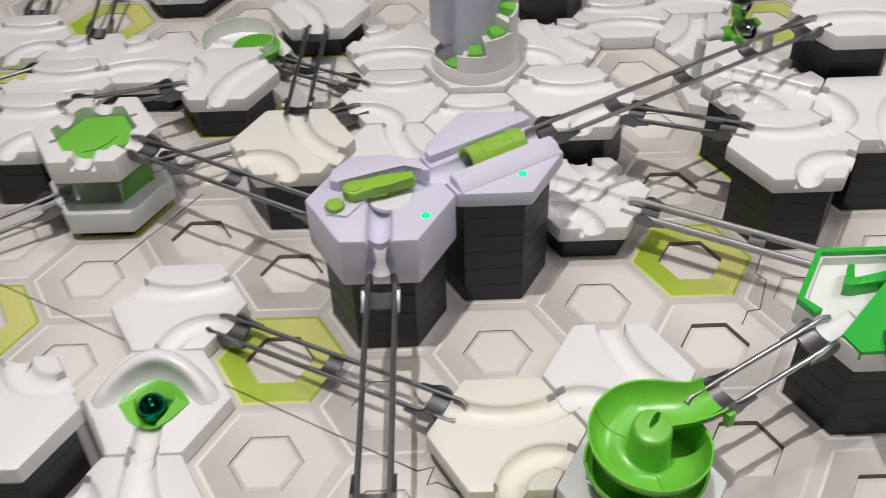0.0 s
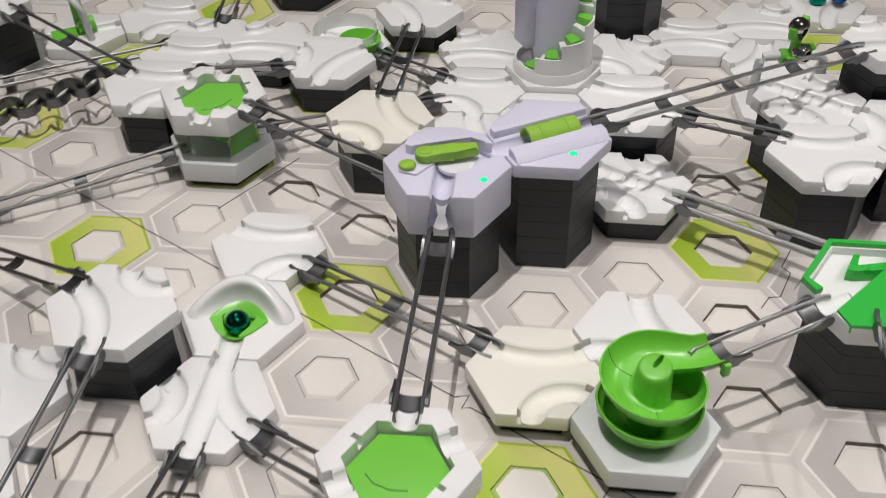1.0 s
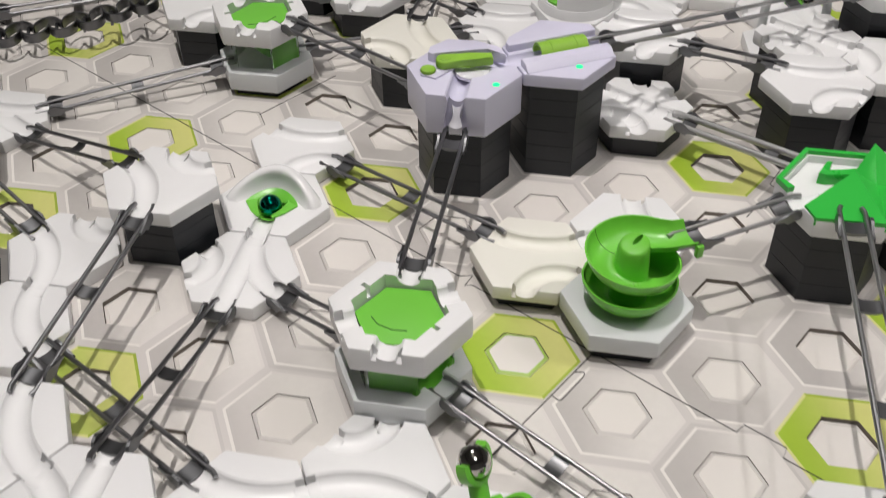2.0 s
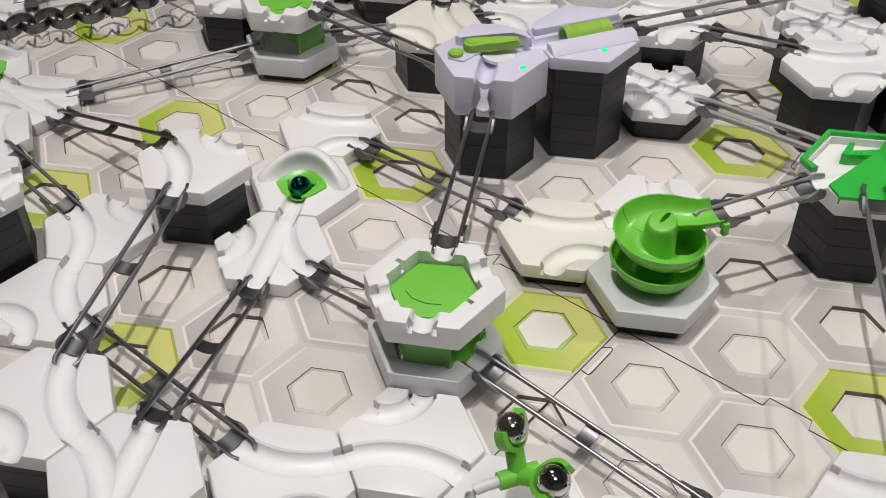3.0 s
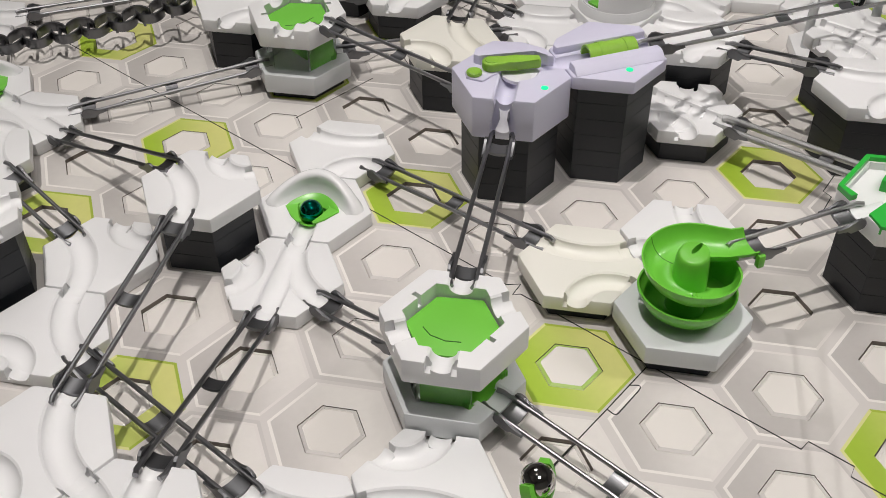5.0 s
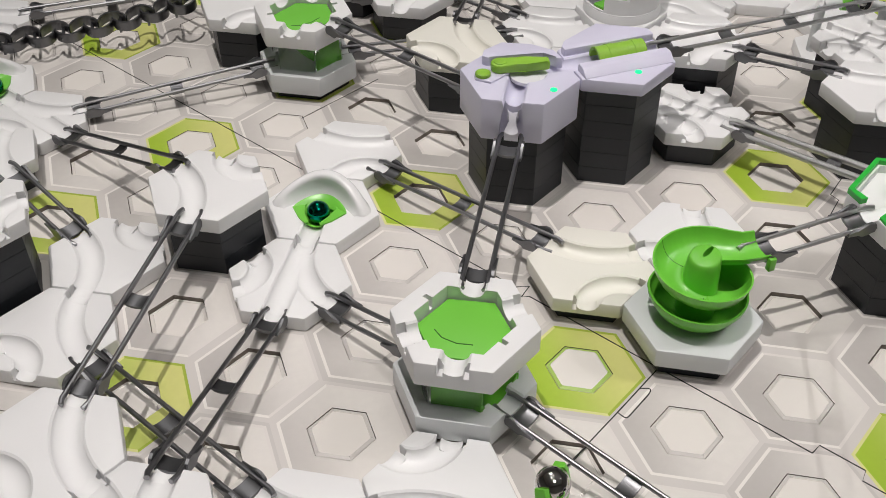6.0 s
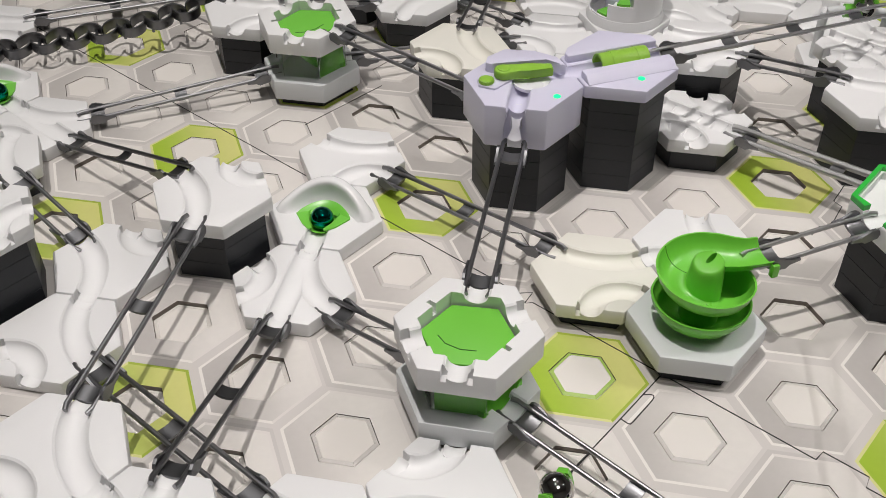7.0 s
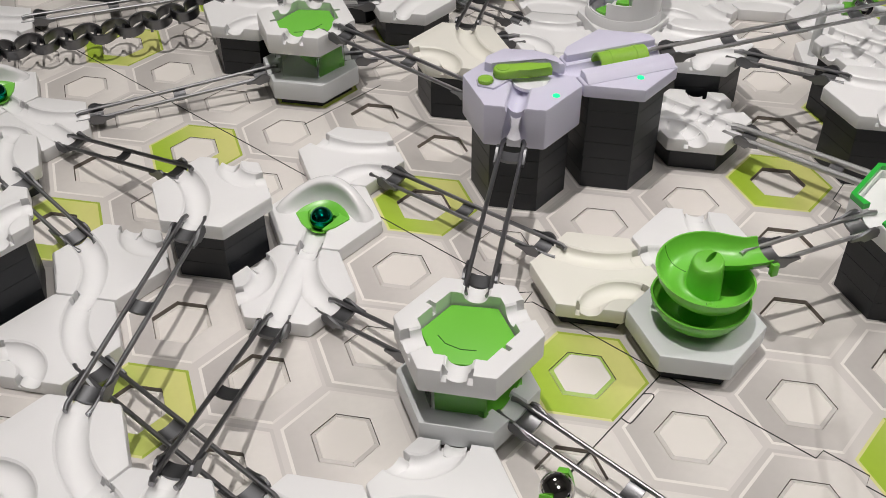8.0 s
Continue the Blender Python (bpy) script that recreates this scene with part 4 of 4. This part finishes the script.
BLUE = metal("blue_anodised_ball", (0.01, 0.10, 0.30), 0.07, 0.02)
ball(cell(3, 7, TOP + 0.0040) + Vector((-0.002, 0.004, 0)), BALL, "shiny emerald green metal ball on a far tile")
ball(cell(3, 7, TOP + 0.0040) + Vector((0.016, 0.001, 0)), BLUE, "shiny blue metal ball on a far tile")


# ---------------------------------------------------------------- stair lift
def stair_lift(i, j):
    t = thing("stair_lift", Matrix.Translation(cell(i, j, 0)), "tall white lift with a spiral of green steps", "stair lift")
    part("base", hex_prism(R - 0.0004, 0.0, 0.012, 0.0009), WHITE, t, "white hexagonal base")
    col = bmesh.new()
    lathe(col, [(0.0, 0.010), (0.0140, 0.010), (0.0140, 0.135), (0.0, 0.135)], 40)
    part("column", col, LILAC, t, "pale lilac round column", angle=50)
    slab = bmesh.new()
    box(slab, (-0.0145, 0.0085, 0.082), (0.013, 0.016, 0.106), 0.001)
    part("side_panel", slab, LILAC, t)
    skirt = bmesh.new()
    lathe(skirt, [(0.0140, 0.0118), (0.0262, 0.0118), (0.0262, 0.0150), (0.0250, 0.0185), (0.0240, 0.0185), (0.0240, 0.0135), (0.0140, 0.0135)], 48)
    part("skirt", skirt, WHITE, t, "round white skirt", angle=50)
    for k in range(7):
        a0 = 172 + 40 * k
        z = 0.0165 + 0.0098 * k
        wall = bmesh.new()
        lathe(wall, [(0.0232, 0.0118), (0.0246, 0.0118), (0.0246, z + 0.0030), (0.0232, z + 0.0030)], 10, a0, a0 + 40, 0.0)
        part("spiral_wall", wall, WHITE, t, angle=50)
        ledge = bmesh.new()
        lathe(ledge, [(0.0138, 0.0120), (0.0233, 0.0120), (0.0233, z - 0.0012), (0.0138, z + 0.0008)], 10, a0, a0 + 40)
        part("ledge", ledge, WHITE, t, angle=50)
        step = bmesh.new()
        lathe(step, [(0.0142, z - 0.002), (0.0230, z - 0.002), (0.0230, z + 0.0044), (0.0142, z + 0.0052)], 6, a0 + 14, a0 + 36)
        part("step", step, GREEN, t, "bright green curved step")
    return t


stair_lift(-1, 7)


# ---------------------------------------------------------------- clear dome tile
def dome_tile(i, j):
    t = thing("dome_catch_tile", Matrix.Translation(cell(i, j, TOP)), "white tile with a green bowl under a clear rim", "catch tile")
    part("tile_body", tile_mesh([(5, 2)], WHITE), WHITE, t)
    cup = bmesh.new()
    lathe(cup, [(0.004, 0.0006), (0.010, 0.0010), (0.0136, 0.0080), (0.0146, 0.0080), (0.0112, 0.0002), (0.004, -0.0002)], 36)
    part("bowl", cup, GREEN, t, "bright green inner bowl", Matrix.Translation((0.0065, -0.0105, -0.0015)), 50)
    ring = bmesh.new()
    lathe(ring, [(0.0200, 0.0015), (0.0212, 0.0060), (0.0216, 0.0105), (0.0225, 0.0105), (0.0222, 0.0055), (0.0212, 0.0010)], 48)
    r = part("clear_rim", ring, FROST, t, "milky clear acrylic dish", angle=60)
    r.visible_shadow = False
    return t


dome_tile(-4, 9)


# ---------------------------------------------------------------- hammer tile
def hammer_tile(i, j):
    t = thing("hammer_tile", Matrix.Translation(cell(i, j, TOP)), "white tile with green hammer on a grey bent tube", "hammer tile")
    part("tile_body", tile_mesh([(0, 3)], WHITE), WHITE, t)
    arm = bmesh.new()
    tube(arm, [(0.004, -0.016, 0.0), (0.003, -0.016, 0.020), (0.000, -0.014, 0.027), (-0.002, -0.008, 0.030), (-0.002, 0.008, 0.030), (0.000, 0.014, 0.027), (0.002, 0.016, 0.02), (0.002, 0.016, 0.0)], 0.0026, 14)
    part("tube_frame", arm, GREYWHITE, t, "pale grey bent tube", angle=60)
    head = bmesh.new()
    tube(head, [(-0.003, 0.0, 0.0035), (0.009, 0.002, 0.0035)], 0.0062, 20)
    part("hammer_head", head, GREEN, t, "bright green round hammer head")
    sleeve = bmesh.new()
    tube(sleeve, [(-0.002, -0.005, 0.030), (-0.002, 0.005, 0.030)], 0.0045, 14)
    box(sleeve, (-0.002, 0.0, 0.018), (0.004, 0.004, 0.022), 0.0006)
    part("hammer_arm", sleeve, GREEN, t, "green hammer arm")
    tray = bmesh.new()
    extrude_poly(tray, [(-0.021, -0.008), (-0.004, -0.008), (-0.004, 0.006), (-0.021, 0.006)], 0.0001, 0.0016, 0.0004)
    part("green_pad", tray, GREEN, t, "green plastic pad")
    return t


hammer_tile(-8, 11)


# ---------------------------------------------------------------- flexible chain
def chain(a, b, n):
    a, b = Vector(a), Vector(b)
    d = (b - a) / n
    x = d.normalized()
    t = thing("flexible_chain_track", Matrix.Translation(a), "dark grey flexible chain of open ring links", "chain track")
    for k in range(n):
        c = d * (k + 0.5) + Vector((0, 0, 0.0015 * math.sin(k * 0.9)))
        w = d.length / 2 * 1.02
        for s in (-1, 1):
            bm = bmesh.new()
            outer, inner = [], []
            for q in range(17):
                f = -1 + 2 * q / 16
                bulge = 0.0104 * math.cos(f * math.pi / 2) ** 0.6 if abs(f) < 1 else 0.0
                outer.append((f * w, s * (0.0008 + bulge)))
                inner.append((f * w * 0.93, s * (0.0008 + bulge - 0.0019)))
            ang = math.atan2(x.y, x.x)
            extrude_poly(bm, outer + inner[::-1], -0.0031, 0.0031)
            shift = d * (0.25 if s > 0 else -0.25)
            part("link", bm, TIE, t, "", Matrix.Translation(c + shift) @ Matrix.Rotation(ang, 4, "Z"), 60)
        pin = bmesh.new()
        box(pin, (0, 0, -0.0022), (0.0018, 0.0190, 0.0030), 0.0004)
        part("cross_pin", pin, TIE, t, "", Matrix.Translation(c + d * 0.5) @ Matrix.Rotation(math.atan2(x.y, x.x), 4, "Z"))
    return t


chain((-0.300, 0.4270, 0.0075), (-0.134, 0.4150, 0.0255), 9)


# ---------------------------------------------------------------- base boards
LIMES = {(-1, 1), (-5, 2), (-3, 4), (1, 3), (-6, 6), (-7, 5), (-5, 7), (2, 4), (-8, 9), (-4, 8), (-7, 10), (-6, 11), (-3, 9), (2, -1), (3, 0), (3, 6)}
DEEP = {(1, 1), (1, 2), (1, 3), (1, 4), (-5, 3), (-4, 2), (-5, 2), (-4, 1), (-3, 5), (-4, 6), (2, -1), (2, 0), (-3, 4), (-7, 5), (-1, 0), (-7, 6)}
rnd = random.Random(11)
floor_mats = [HOLE_SHADE, CARD_LINE, *TONES, GREY_PRINT, LIME_PRINT, LIME_EDGE, LIME_PALE]
bm = bmesh.new()
print_map = bm.loops.layers.uv.new("print")
HOLE = 0.48
inserts = []
for i in range(-26, 24):
    for j in range(-12, 26):
        c = cell(i, j)
        if not (-0.75 < c.x < 0.85 and -0.42 < c.y < 1.15):
            continue
        rings = []
        for s, z in ((HOLE, -0.0042), (HOLE, 0.0), (0.870, 0.0), (0.920, 0.0), (1.0, 0.0)):
            rings.append([bm.verts.new((c.x + x + (0.0006 if 0.8 < s < 0.95 else 0.0), c.y + y, z)) for x, y in hexagon(R * s)])
        lime = (i, j) in LIMES
        shift = rnd.uniform(-0.12, 0.22)
        slope = rnd.uniform(-0.45, 0.15)
        edge = rnd.choice((0, 0, 0, 1))
        for q in range(4):
            for k in range(6):
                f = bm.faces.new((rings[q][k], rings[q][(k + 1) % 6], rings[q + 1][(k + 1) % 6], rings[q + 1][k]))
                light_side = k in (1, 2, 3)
                # hole walls take the dark colour that stands for shade in the gap
                if q == 0:
                    f.material_index = 0
                elif q == 1:
                    f.material_index = 7 if lime else 6
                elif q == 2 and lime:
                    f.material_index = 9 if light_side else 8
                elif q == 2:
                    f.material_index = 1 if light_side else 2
                else:
                    f.material_index = 3 + edge
                for loop in f.loops:
                    x, y = loop.vert.co.x - c.x, loop.vert.co.y - c.y
                    loop[print_map].uv = (0.5 + (x + slope * y) / (2 * R) + (0.0 if lime else shift), 0.5)
        inserts.append((i, j, c))
bmesh.ops.remove_doubles(bm, verts=bm.verts, dist=1e-5)
board_me = bpy.data.meshes.new("board")
bm.normal_update()
bm.to_mesh(board_me)
bm.free()
for m in floor_mats:
    board_me.materials.append(m)
board = tagged(new("floor", board_me), "white card base board printed with grey and lime hexagons", "base board", "", "structure")

bm = bmesh.new()
box(bm, (0.05, 0.37, -0.0072), (1.72, 1.70, 0.006))
part("board_backing", bm, CARD, board)

# joints between the boards, with their puzzle tabs
def joint(pts, w=0.00026):
    bm = bmesh.new()
    way = [cell(i, j, 0.0) for i, j in pts]
    sweep(bm, way, [(-w, -0.001), (-w, 0.00018), (w, 0.00018), (w, -0.001)])
    part("board_joint", bm, SEAM, board)


joint([(-16, 16.5), (-1.74, 2.26)])
joint([(-1.74, 2.26), (-1.60, 2.22), (-1.66, 2.10), (-1.58, 2.08)])
joint([(-1.58, 2.08), (1.07, -0.57)])
joint([(1.07, -0.57), (1.14, -0.52), (1.50, -0.88), (1.46, -0.96), (5.0, -4.5)])
joint([(-0.27, 0.757), (-0.60, 0.417), (-1.6, -0.583)])
joint([(-0.432, 0.595), (-0.356, 0.570), (-0.332, 0.553), (-0.328, 0.530), (-0.345, 0.500), (-0.505, 0.330), (-0.525, 0.318), (-0.550, 0.332), (-0.612, 0.402)])
joint([(1.85, 2.85), (1.60, 2.50), (1.68, 2.38), (1.52, 2.12), (1.40, 2.16), (1.30, 2.06)])
joint([(-4.10, 6.70), (-4.90, 6.05)])

plate_me = {}
for deep, z in ((False, -0.00012), (True, -0.0022)):
    for lime in (False, True):
        bm = hex_prism(R * (HOLE - 0.010), -0.0040, z, 0.0002)
        bm.normal_update()
        inner = [f for f in bm.faces if f.normal.z > 0.9]
        out = bmesh.ops.inset_region(bm, faces=inner, thickness=0.0021)
        for f in out["faces"]:
            f.material_index = 1
        me = bpy.data.meshes.new("hexagon_plate")
        bm.to_mesh(me)
        bm.free()
        me.materials.append(CARD)
        me.materials.append(LEAF_PRINT if lime else TONES[1] if not deep else CARD)
        plate_me[deep, lime] = me
inserts.sort(key=lambda q: (q[2] - Vector((-0.03, 0.22, 0))).length)
for i, j, c in inserts[:300]:
    ob = new("hexagon_plate", plate_me[(i, j) in DEEP, (i, j) == (-1, 1)])
    ob.parent = board
    ob.matrix_basis = Matrix.Translation(c)
verts, faces = [], []
for i, j, c in inserts[300:]:
    n = len(verts)
    verts += [(c.x + x, c.y + y, -0.0004) for x, y in hexagon(R * (HOLE - 0.012))]
    faces.append(tuple(range(n, n + 6)))
me = bpy.data.meshes.new("far_hexagon_plates")
me.from_pydata(verts, [], faces)
me.materials.append(CARD)
far = new("far_hexagon_plates", me)
far.parent = board
tagged(far, kind="stuff")

# ---------------------------------------------------------------- table and hall round it
bm = bmesh.new()
box(bm, (0.05, 0.37, -0.035), (1.9, 1.9, 0.045), 0.004)
table = tagged(part("display_table", bm, HALL, None), "plain grey display table under the boards", "table", "", "")
table.name = "display_table"
bm = bmesh.new()
box(bm, (0.05, 0.37, -0.44), (1.5, 1.5, 0.76), 0.004)
part("plinth", bm, HALL, table)

for nm, c, s, m in (("hall_floor", (0, 0.4, -0.87), (8.2, 8.2, 0.1), HALL_FLOOR), ("ceiling", (0, 0.4, 3.05), (8.2, 8.2, 0.1), HALL),
                    ("wall_north", (0, 4.45, 1.09), (8.2, 0.1, 3.8), HALL), ("wall_south", (0, -3.65, 1.09), (8.2, 0.1, 3.8), HALL),
                    ("wall_east", (4.05, 0.4, 1.09), (0.1, 8.0, 3.8), HALL), ("wall_west", (-4.05, 0.4, 1.09), (0.1, 8.0, 3.8), HALL)):
    bm = bmesh.new()
    box(bm, c, s)
    tagged(part(nm, bm, m), "plain grey exhibition hall surface", nm.split("_")[0], "", "structure")
